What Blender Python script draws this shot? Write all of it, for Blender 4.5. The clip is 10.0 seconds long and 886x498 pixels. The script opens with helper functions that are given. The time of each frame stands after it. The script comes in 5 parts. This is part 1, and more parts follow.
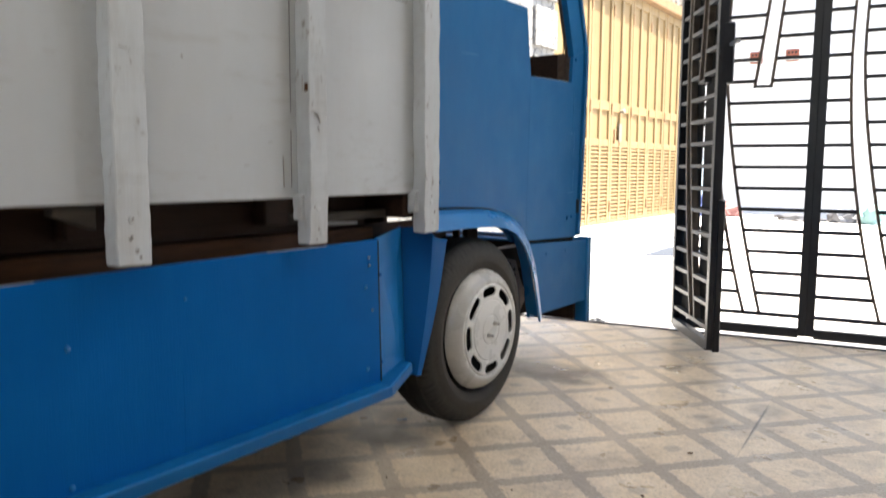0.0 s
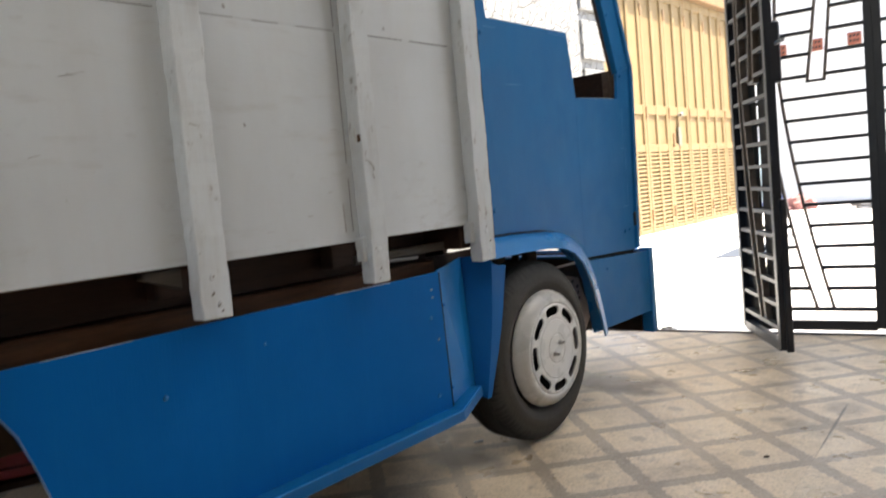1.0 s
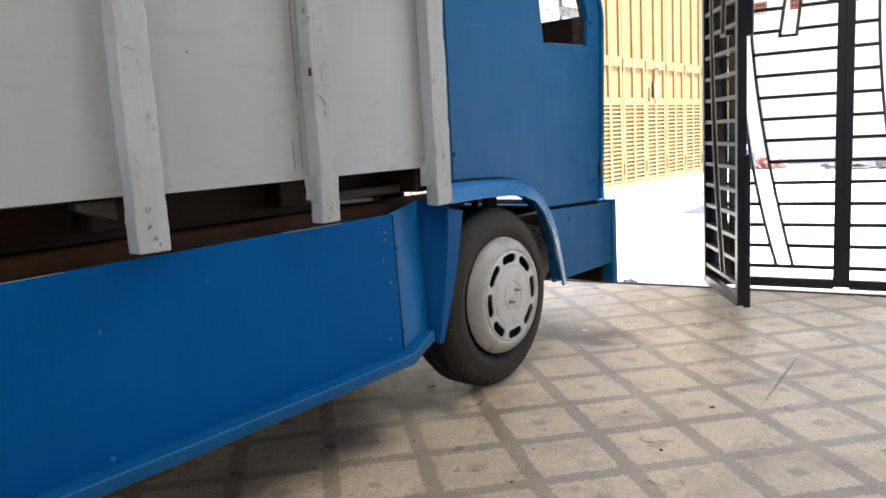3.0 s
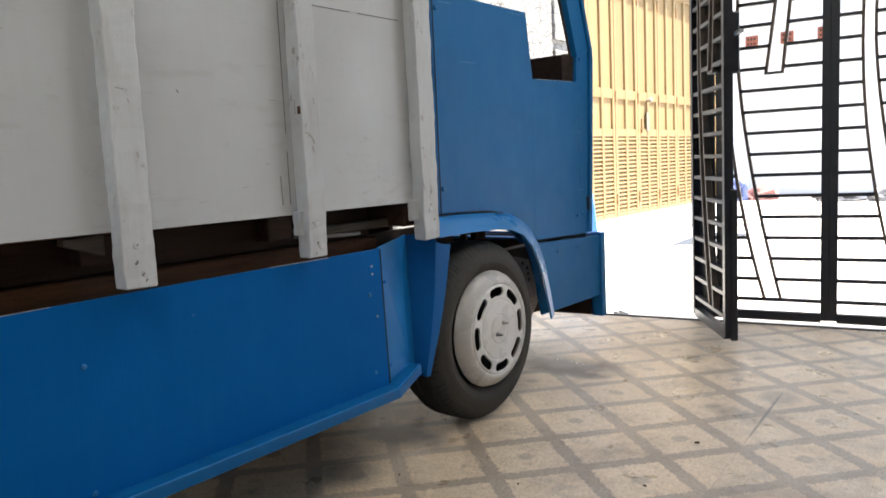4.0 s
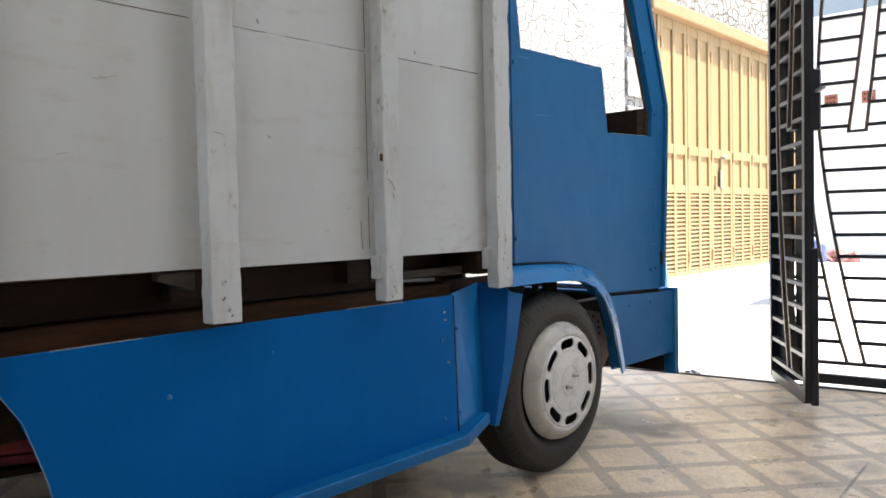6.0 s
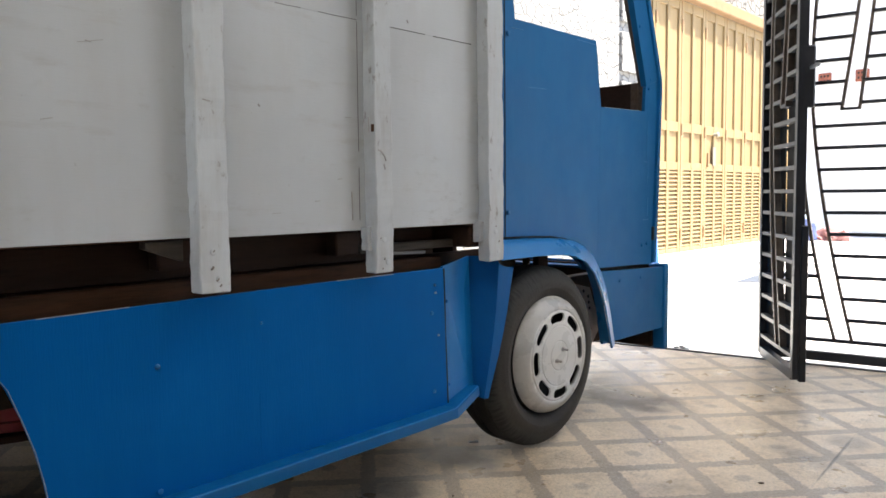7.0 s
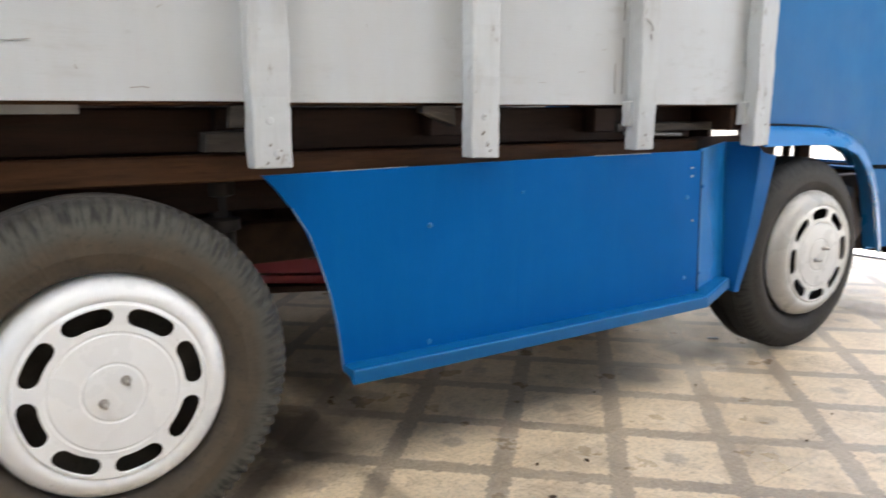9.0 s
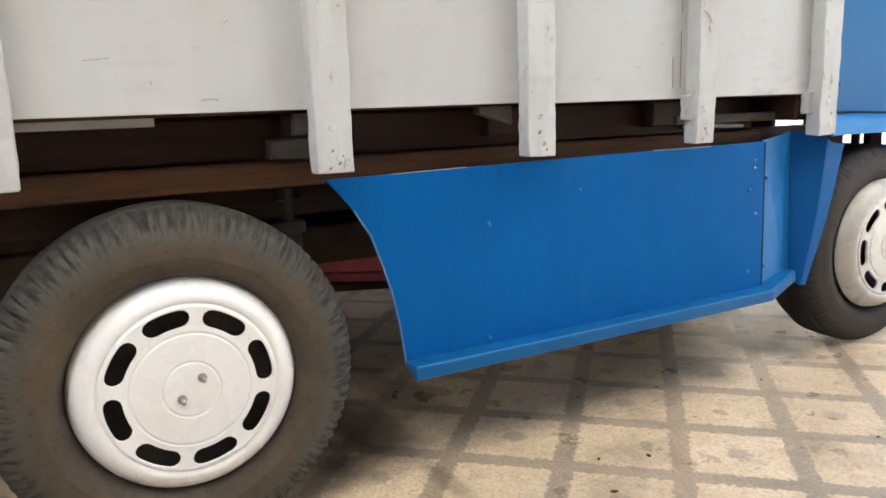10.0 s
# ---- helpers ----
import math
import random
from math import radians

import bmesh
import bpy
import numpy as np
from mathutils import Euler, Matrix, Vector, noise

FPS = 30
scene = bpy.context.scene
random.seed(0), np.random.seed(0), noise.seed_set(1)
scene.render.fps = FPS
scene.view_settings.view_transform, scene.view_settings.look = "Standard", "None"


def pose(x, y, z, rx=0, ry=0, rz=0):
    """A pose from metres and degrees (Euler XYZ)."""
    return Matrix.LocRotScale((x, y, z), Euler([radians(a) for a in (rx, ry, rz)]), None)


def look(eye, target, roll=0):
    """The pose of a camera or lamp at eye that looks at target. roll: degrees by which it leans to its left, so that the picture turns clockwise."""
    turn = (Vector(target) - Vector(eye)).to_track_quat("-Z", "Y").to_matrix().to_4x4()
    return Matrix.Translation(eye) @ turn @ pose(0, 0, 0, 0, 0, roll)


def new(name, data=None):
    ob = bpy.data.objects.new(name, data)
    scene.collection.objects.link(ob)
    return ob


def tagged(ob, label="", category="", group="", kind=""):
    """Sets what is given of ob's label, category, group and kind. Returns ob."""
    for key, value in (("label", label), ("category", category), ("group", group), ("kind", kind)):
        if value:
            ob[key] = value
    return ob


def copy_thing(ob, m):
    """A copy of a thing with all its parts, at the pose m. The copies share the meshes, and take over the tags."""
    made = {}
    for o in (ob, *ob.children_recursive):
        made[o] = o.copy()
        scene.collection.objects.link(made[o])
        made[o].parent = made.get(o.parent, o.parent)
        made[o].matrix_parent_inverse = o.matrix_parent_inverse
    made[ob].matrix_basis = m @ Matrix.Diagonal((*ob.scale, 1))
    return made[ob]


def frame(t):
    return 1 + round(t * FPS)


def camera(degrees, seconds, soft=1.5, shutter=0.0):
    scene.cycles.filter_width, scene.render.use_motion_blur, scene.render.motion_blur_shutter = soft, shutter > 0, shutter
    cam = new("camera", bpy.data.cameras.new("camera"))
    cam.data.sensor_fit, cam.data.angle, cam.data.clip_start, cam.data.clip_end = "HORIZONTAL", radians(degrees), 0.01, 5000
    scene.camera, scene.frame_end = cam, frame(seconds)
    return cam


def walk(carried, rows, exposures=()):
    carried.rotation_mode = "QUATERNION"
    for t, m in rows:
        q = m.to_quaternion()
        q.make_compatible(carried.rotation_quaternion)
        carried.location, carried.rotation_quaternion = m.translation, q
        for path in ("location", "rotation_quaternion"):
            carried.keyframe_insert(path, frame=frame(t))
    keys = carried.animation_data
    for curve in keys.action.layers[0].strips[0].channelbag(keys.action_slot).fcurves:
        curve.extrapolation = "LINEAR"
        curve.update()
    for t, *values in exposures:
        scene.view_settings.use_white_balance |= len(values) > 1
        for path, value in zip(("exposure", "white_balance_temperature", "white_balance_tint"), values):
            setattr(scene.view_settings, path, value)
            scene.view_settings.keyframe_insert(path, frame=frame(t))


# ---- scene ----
cam = camera(60.8, 10.0, soft=1.6, shutter=0.5)
PATH = [
    (0, (1.254, -2.087, 0.844), (0.105, -0.464, 0.632), 0.3),
    (0.5, (1.331, -2.131, 0.889), (0.137, -0.529, 0.802), -4.7),
    (1, (1.343, -2.143, 0.878), (0.045, -0.629, 0.727), -5.2),
    (1.5, (1.334, -2.127, 0.845), (-0.01, -0.668, 0.59), -4.1),
    (2, (1.343, -2.124, 0.852), (0.009, -0.664, 0.555), -3.3),
    (2.5, (1.349, -2.082, 0.846), (0.086, -0.561, 0.539), -2.9),
    (4, (1.401, -2.082, 0.878), (0.162, -0.528, 0.658), -2.7),
    (4.5, (1.402, -2.106, 0.879), (0.1, -0.591, 0.773), -2.6),
    (5, (1.404, -2.113, 0.877), (0.058, -0.634, 0.834), -2.3),
    (5.5, (1.4, -2.118, 0.872), (0.033, -0.659, 0.823), -1.8),
    (7, (1.389, -2.108, 0.859), (0.036, -0.642, 0.717), -0.6),
    (7.5, (1.381, -2.106, 0.855), (0.021, -0.651, 0.679), -0.8),
    (8, (1.331, -2.123, 0.815), (-0.099, -0.752, 0.541), -0.4),
    (8.5, (1.314, -2.156, 0.809), (-0.22, -0.918, 0.468), 1.1),
    (9, (1.313, -2.215, 0.768), (-0.356, -1.176, 0.399), -0.0),
    (9.5, (1.339, -2.219, 0.782), (-0.389, -1.295, 0.384), -1.2),
    (10, (1.341, -2.224, 0.787), (-0.406, -1.329, 0.401), -1.8),
]
EXPOSURES = [(0.0, 2.76, 6720, 10), (0.5, 2.54, 6760, 10), (1.0, 2.64, 6800, 10), (1.5, 2.95, 6560, 10), (2.0, 3.08, 6530, 10), (2.5, 2.94, 6490, 10), (4.5, 2.67, 6690, 10), (5.5, 2.69, 6620, 10), (7.6, 2.93, 6520, 10), (8.2, 3.25, 6580, 10), (8.8, 3.5, 6570, 10), (9.2, 3.67, 6640, 10), (10.0, 3.77, 6950, 10)]
walk(cam, [(t, look(eye, target, roll)) for t, eye, target, roll in PATH], EXPOSURES)

# ---- light: bright sky and a high sun over the street ----
world = bpy.data.worlds.new("sky")
scene.world = world
world.use_nodes = True
wn = world.node_tree
sky = wn.nodes.new("ShaderNodeTexSky")
sky.sky_type, sky.sun_disc = "NISHITA", False
SUN_ELEVATION, SUN_AZIMUTH = radians(70), radians(16)   # azimuth: from +x towards +y
sky.sun_elevation, sky.sun_rotation = SUN_ELEVATION, radians(90) - SUN_AZIMUTH
wn.links.new(sky.outputs[0], wn.nodes["Background"].inputs[0])
wn.nodes["Background"].inputs[1].default_value = 0.15
sun = new("sun", bpy.data.lights.new("sun", "SUN"))
sun.data.energy, sun.data.angle, sun.data.color = 4.8, radians(2.0), (1.0, 0.95, 0.87)
sun_way = Vector((math.cos(SUN_ELEVATION) * math.cos(SUN_AZIMUTH), math.cos(SUN_ELEVATION) * math.sin(SUN_AZIMUTH), math.sin(SUN_ELEVATION)))
sun.matrix_world = look(sun_way * 30, (0, 0, 0))

# ---- materials ----
class Mat:
    """A small node graph: colour from noises at two scales, bump, roughness."""
    def __init__(self, name, base, rough=0.6, metal=0.0, spec=0.5):
        self.m = bpy.data.materials.new(name)
        self.m.use_nodes = True
        self.t = self.m.node_tree
        self.p = self.t.nodes["Principled BSDF"]
        self.p.inputs["Roughness"].default_value = rough
        self.p.inputs["Metallic"].default_value = metal
        self.p.inputs["Specular IOR Level"].default_value = spec
        self.coord = self.n("ShaderNodeTexCoord").outputs["Object"]
        self.col = self.rgb(base)
        self.h = None

    def n(self, kind, **kw):
        node = self.t.nodes.new(kind)
        for k, v in kw.items():
            setattr(node, k, v)
        return node

    def l(self, a, b):
        self.t.links.new(a, b)

    def rgb(self, c):
        node = self.n("ShaderNodeRGB")
        node.outputs[0].default_value = (*c, 1)
        return node.outputs[0]

    def mapped(self, scale=(1, 1, 1), rot=(0, 0, 0), loc=(0, 0, 0)):
        node = self.n("ShaderNodeMapping")
        self.l(self.coord, node.inputs[0])
        node.inputs["Scale"].default_value, node.inputs["Rotation"].default_value, node.inputs["Location"].default_value = scale, rot, loc
        return node.outputs[0]

    def noise(self, scale, detail=4, rough=0.55, stretch=(1, 1, 1), distort=0.0):
        node = self.n("ShaderNodeTexNoise")
        self.l(self.mapped(stretch), node.inputs["Vector"])
        node.inputs["Scale"].default_value, node.inputs["Detail"].default_value = scale, detail
        node.inputs["Roughness"].default_value, node.inputs["Distortion"].default_value = rough, distort
        return node.outputs[0]

    def ramp(self, fac, lo, hi, a=0.0, b=1.0):
        node = self.n("ShaderNodeMapRange", clamp=True)
        self.l(fac, node.inputs[0])
        for i, v in enumerate((lo, hi, a, b)):
            node.inputs[i + 1].default_value = v
        return node.outputs[0]

    def math(self, op, a, b):
        node = self.n("ShaderNodeMath", operation=op)
        for i, v in enumerate((a, b)):
            if isinstance(v, (int, float)):
                node.inputs[i].default_value = v
            else:
                self.l(v, node.inputs[i])
        return node.outputs[0]

    def tint(self, fac, c, blend="MIX"):
        node = self.n("ShaderNodeMix", data_type="RGBA", blend_type=blend)
        self.l(fac, node.inputs[0])
        self.l(self.col, node.inputs[6])
        self.l(self.rgb(c) if isinstance(c, tuple) else c, node.inputs[7])
        self.col = node.outputs[2]
        return self

    def each(self, lo=0.9, hi=1.08):
        info = self.n("ShaderNodeObjectInfo")
        v = self.ramp(info.outputs["Random"], 0, 1, lo, hi)
        comb = self.n("ShaderNodeCombineColor")
        for i in range(3):
            self.l(v, comb.inputs[i])
        one = self.n("ShaderNodeValue")
        one.outputs[0].default_value = 1
        return self.tint(one.outputs[0], comb.outputs[0], "MULTIPLY")

    def relief(self, height, dist=0.002, strength=0.5):
        b = self.n("ShaderNodeBump")
        b.inputs["Strength"].default_value, b.inputs["Distance"].default_value = strength, dist
        self.l(height, b.inputs["Height"])
        if self.h is not None:
            self.l(self.h, b.inputs["Normal"])
        self.h = b.outputs[0]
        return self

    def gloss(self, fac, lo, hi):
        self.l(self.ramp(fac, 0.3, 0.7, lo, hi), self.p.inputs["Roughness"])
        return self

    def done(self):
        self.l(self.col, self.p.inputs["Base Color"])
        if self.h is not None:
            self.l(self.h, self.p.inputs["Normal"])
        return self.m


def painted_white():
    k = Mat("white_painted_wood", (0.592, 0.624, 0.648), 0.55, spec=0.3)
    k.tint(k.ramp(k.noise(1.7, 5), 0.35, 0.72, 0, 0.7), (0.465, 0.478, 0.482))
    k.tint(k.ramp(k.noise(2.2, 5, 0.6, stretch=(1, 4.5, 0.35)), 0.5, 0.75, 0, 0.4), (0.50, 0.505, 0.51))
    k.tint(k.ramp(k.noise(3.5, 6, 0.6, stretch=(1, 3.5, 0.7)), 0.5, 0.8, 0, 0.35), (0.50, 0.495, 0.48))
    k.tint(k.ramp(k.noise(9, 6, 0.65, stretch=(1, 0.5, 2.5)), 0.58, 0.78, 0, 0.6), (0.42, 0.41, 0.395))
    k.tint(k.ramp(k.noise(60, 4, 0.7, stretch=(1, 0.12, 1.6)), 0.73, 0.77, 0, 0.5), (0.30, 0.285, 0.265))
    k.tint(k.ramp(k.noise(30, 5, 0.7), 0.74, 0.78, 0, 0.8), (0.22, 0.2, 0.18))
    k.tint(k.math("MULTIPLY", k.ramp(k.noise(5, 5, 0.65), 0.55, 0.66), k.ramp(k.noise(40, 5, 0.75, stretch=(1, 0.35, 1)), 0.52, 0.66, 0, 0.5)), (0.33, 0.32, 0.305))
    k.tint(k.ramp(k.noise(130, 3, 0.6), 0.735, 0.76, 0, 0.55), (0.24, 0.225, 0.205))
    k.tint(k.ramp(k.noise(0.9, 4, 0.6, stretch=(1, 1, 1.6)), 0.45, 0.7, 0, 0.3), (0.47, 0.475, 0.465))
    k.relief(k.noise(50, 5, stretch=(1, 0.5, 5)), 0.001, 0.3)
    k.relief(k.noise(6, 3), 0.005, 0.3)
    return k.each(0.95, 1.04).gloss(k.noise(12), 0.45, 0.68).done()


def post_white():
    k = Mat("white_painted_post", (0.566, 0.592, 0.606), 0.6, spec=0.3)
    k.tint(k.ramp(k.noise(9, 6, stretch=(1, 2.5, 0.5)), 0.48, 0.72, 0, 0.55), (0.42, 0.41, 0.395))
    k.tint(k.ramp(k.noise(26, 6, 0.7, stretch=(1, 1, 0.22)), 0.55, 0.75, 0, 0.45), (0.36, 0.345, 0.325))
    k.tint(k.ramp(k.noise(34, 6, 0.7, stretch=(1, 1, 0.5)), 0.61, 0.69, 0, 0.75), (0.22, 0.19, 0.165))
    k.tint(k.ramp(k.noise(110, 4, 0.65, stretch=(1, 1, 0.6)), 0.70, 0.74, 0, 0.65), (0.2, 0.18, 0.16))
    k.relief(k.noise(60, 5, stretch=(3, 3, 0.25)), 0.0012, 0.22)
    k.relief(k.noise(14, 3), 0.004, 0.3)
    return k.each(0.94, 1.05).done()


def blue_paint(name="blue_paint", base=(0.0005, 0.113, 0.380), sheen=0.04, streaks=0.14, sharp=0.42):
    k = Mat(name, base, 0.5, spec=sheen)
    k.tint(k.ramp(k.noise(1.6, 4), 0.35, 0.7, 0, 0.5), (base[0] * 1.3, base[1] * 0.76, base[2] * 0.76))
    k.tint(k.ramp(k.noise(4.5, 5, 0.6, stretch=(1, 0.7, 1)), 0.48, 0.68, 0, 0.3), (base[0] + 0.004, base[1] * 1.22, base[2] * 1.16))
    k.tint(k.ramp(k.noise(6, 6, stretch=(1, 5, 0.6)), 0.48, 0.8, 0, 0.22), (base[0] + 0.006, base[1] * 1.3, base[2] * 1.12))
    k.tint(k.ramp(k.noise(14, 6, 0.7, stretch=(1, 9, 0.35)), 0.56, 0.72, 0, streaks), (base[0] + 0.004, base[1] * 0.72, base[2] * 0.74))
    k.tint(k.ramp(k.noise(55, 4, 0.7), 0.76, 0.80, 0, 0.75), (0.16, 0.26, 0.40))
    k.relief(k.noise(45, 4, stretch=(1, 7, 0.6)), 0.0014, 0.35)
    k.relief(k.noise(5, 2), 0.006, 0.16)
    return k.gloss(k.noise(9), sharp, sharp + 0.18).done()


def wood(name, base, dark, rough=0.7):
    k = Mat(name, base, rough, spec=0.25)
    k.tint(k.ramp(k.noise(6, 6, stretch=(6, 0.6, 6), distort=0.6), 0.35, 0.7, 0, 0.8), dark)
    k.tint(k.ramp(k.noise(30, 4, stretch=(5, 0.5, 5)), 0.5, 0.8, 0, 0.6), tuple(c * 0.5 for c in dark))
    k.relief(k.noise(45, 4, stretch=(6, 0.5, 6)), 0.002, 0.5)
    return k.each(0.8, 1.2).done()


def rubber(hub_y=0.0, dusty=1.0):
    """Dusty rubber: brown dust on the flat of the sidewall, blacker shoulder and tread."""
    k = Mat("tyre_rubber", (0.033, 0.032, 0.031), 0.74, spec=0.3)
    geo = k.n("ShaderNodeNewGeometry").outputs["Position"]
    k.coord = geo
    sub = k.n("ShaderNodeVectorMath", operation="MULTIPLY_ADD")
    k.l(geo, sub.inputs[0])
    sub.inputs[1].default_value, sub.inputs[2].default_value = (0, 1, 1), (0, -hub_y, -0.305)
    rad = k.n("ShaderNodeVectorMath", operation="LENGTH")
    k.l(sub.outputs[0], rad.inputs[0])
    r = k.math("ADD", rad.outputs["Value"], k.ramp(k.noise(9, 5), 0.25, 0.75, -0.014, 0.014))
    dust = k.math("MULTIPLY", k.ramp(r, 0.20, 0.222, 0.5, 1), k.ramp(r, 0.254, 0.282, 1, 0.05))
    k.tint(k.math("MULTIPLY", dust, k.ramp(k.noise(7, 6, 0.65), 0.3, 0.65, 0.45 * dusty, 0.95 * dusty)), (0.098, 0.075, 0.049))
    grey = k.math("MULTIPLY", k.ramp(r, 0.250, 0.272), k.ramp(rad.outputs["Value"], 0.302, 0.310, 1, 0.15))
    k.tint(k.math("MULTIPLY", grey, k.ramp(k.noise(8, 6, 0.65), 0.3, 0.65, 0.25 * dusty, 0.95 * dusty)), (0.092, 0.092, 0.076))
    k.tint(k.ramp(k.noise(28, 6, 0.75), 0.5, 0.75, 0, 0.05 + 0.3 * dusty), (0.115, 0.092, 0.065))
    # dark worn slots that run out across the shoulder
    sep = k.n("ShaderNodeSeparateXYZ")
    k.l(sub.outputs[0], sep.inputs[0])
    ang = k.math("ARCTAN2", sep.outputs[2], sep.outputs[1])
    polar = k.n("ShaderNodeCombineXYZ")
    k.l(k.math("MULTIPLY", ang, 26.0), polar.inputs[0])
    k.l(k.math("MULTIPLY", rad.outputs["Value"], 14.0), polar.inputs[1])
    streak = k.n("ShaderNodeTexNoise")
    k.l(polar.outputs[0], streak.inputs["Vector"])
    streak.inputs["Scale"].default_value, streak.inputs["Detail"].default_value = 1.6, 4
    lugs = k.math("MULTIPLY", k.ramp(r, 0.266, 0.286, 0, 1), k.ramp(rad.outputs["Value"], 0.303, 0.309, 1, 0.2))
    k.tint(k.math("MULTIPLY", lugs, k.ramp(streak.outputs[0], 0.46, 0.60, 0.0, 0.85)), (0.021, 0.021, 0.020))
    k.tint(k.ramp(k.noise(75, 5, 0.75), 0.56, 0.7, 0, 0.6), (0.018, 0.017, 0.016))
    k.tint(k.ramp(k.noise(4, 5, 0.6), 0.5, 0.72, 0, 0.45), (0.028, 0.026, 0.025))
    k.relief(k.noise(70, 5, 0.7), 0.002, 0.6)
    k.relief(streak.outputs[0], 0.003, 0.4)
    return k.done()


def cap_paint(name="hubcap_enamel", base=(0.86, 0.875, 0.88), dust=0.22, hub=None):
    k = Mat(name, base, 0.25, spec=0.5)
    k.tint(k.ramp(k.noise(7, 5), 0.42, 0.75, 0, dust), (0.56, 0.52, 0.45))
    if hub is not None:                 # road dust caught on the rounded rim of the cap
        geo = k.n("ShaderNodeNewGeometry").outputs["Position"]
        sub = k.n("ShaderNodeVectorMath", operation="MULTIPLY_ADD")
        k.l(geo, sub.inputs[0])
        sub.inputs[1].default_value, sub.inputs[2].default_value = (0, 1, 1), (0, -hub[0], -hub[1])
        rad = k.n("ShaderNodeVectorMath", operation="LENGTH")
        k.l(sub.outputs[0], rad.inputs[0])
        k.tint(k.math("MULTIPLY", k.ramp(rad.outputs["Value"], 0.150, 0.165), k.ramp(k.noise(6, 6, 0.7), 0.3, 0.6, 0.45, 0.9)), (0.40, 0.385, 0.35))
    k.tint(k.ramp(k.noise(60, 5, 0.65), 0.70, 0.75, 0, 0.8), (0.16, 0.14, 0.12))
    k.relief(k.noise(30, 3), 0.001, 0.25)
    return k.gloss(k.noise(14), 0.18, 0.38).done()


def metal_black():
    k = Mat("black_enamelled_steel", (0.011, 0.013, 0.019), 0.4, spec=0.5)
    k.tint(k.ramp(k.noise(14, 5), 0.5, 0.8, 0, 0.5), (0.026, 0.03, 0.04))
    k.relief(k.noise(70, 3), 0.0008, 0.3)
    return k.done()


def plain(name, base, rough=0.6, metal=0.0, var=0.25, scale=9.0):
    k = Mat(name, base, rough, metal)
    k.tint(k.ramp(k.noise(scale, 5), 0.35, 0.75, 0, 1), tuple(c * (1 - var) for c in base))
    k.relief(k.noise(scale * 6, 4), 0.0012, 0.3)
    return k.done()


def yellow_paint():
    k = Mat("yellow_door_paint", (0.21, 0.145, 0.070), 0.5, spec=0.3)
    k.tint(k.ramp(k.noise(1.3, 5), 0.4, 0.75, 0, 0.4), (0.175, 0.115, 0.047))
    k.tint(k.ramp(k.noise(8, 6, stretch=(1, 3, 0.5)), 0.55, 0.85, 0, 0.4), (0.12, 0.074, 0.028))
    k.tint(k.ramp(k.noise(3.5, 6, 0.65, stretch=(1, 2.2, 0.35)), 0.52, 0.70, 0, 0.5), (0.14, 0.094, 0.045))
    k.tint(k.ramp(k.noise(16, 6, 0.7, stretch=(1, 1.5, 0.6)), 0.64, 0.72, 0, 0.6), (0.095, 0.062, 0.035))
    return k.each(0.92, 1.06).done()


def plaster(name, base, relief=0.004):
    k = Mat(name, base, 0.9, spec=0.2)
    k.tint(k.ramp(k.noise(1.1, 6), 0.4, 0.75, 0, 0.4), tuple(c * 0.82 for c in base))
    k.tint(k.ramp(k.noise(9, 6), 0.5, 0.85, 0, 0.3), tuple(c * 0.72 for c in base))
    k.relief(k.noise(22, 5), relief, 0.4)
    return k.done()


def crazed_wall(name, base, joint_colour, scale, lo, hi, least):
    """Cladding of irregular flat stones with recessed joints."""
    k = Mat(name, base, 0.85, spec=0.2)
    warp = k.n("ShaderNodeTexNoise")
    k.l(k.coord, warp.inputs["Vector"])
    warp.inputs["Scale"].default_value = 14
    mix = k.n("ShaderNodeMix", data_type="VECTOR")
    mix.inputs[0].default_value = 0.035
    k.l(k.coord, mix.inputs[4])
    k.l(warp.outputs["Color"], mix.inputs[5])
    vor = k.n("ShaderNodeTexVoronoi", feature="DISTANCE_TO_EDGE")
    k.l(mix.outputs[1], vor.inputs["Vector"])
    vor.inputs["Scale"].default_value = scale
    joint = k.ramp(vor.outputs[0], lo, hi, 1, 0)
    patch = k.ramp(k.noise(2.2, 3), 0.35, 0.6, least, 1)
    k.tint(k.math("MULTIPLY", joint, patch), joint_colour)
    k.tint(k.ramp(k.noise(4, 5), 0.45, 0.8, 0, 0.4), tuple(c * 0.78 for c in base))
    k.relief(k.ramp(vor.outputs[0], 0.0, hi), 0.02, 0.8)
    return k.done()


TILE_TURN = radians(3.5)      # the tiles' own axes
TILE = 0.3536
TILE_O = (0.213, -0.243)      # middle of one tile


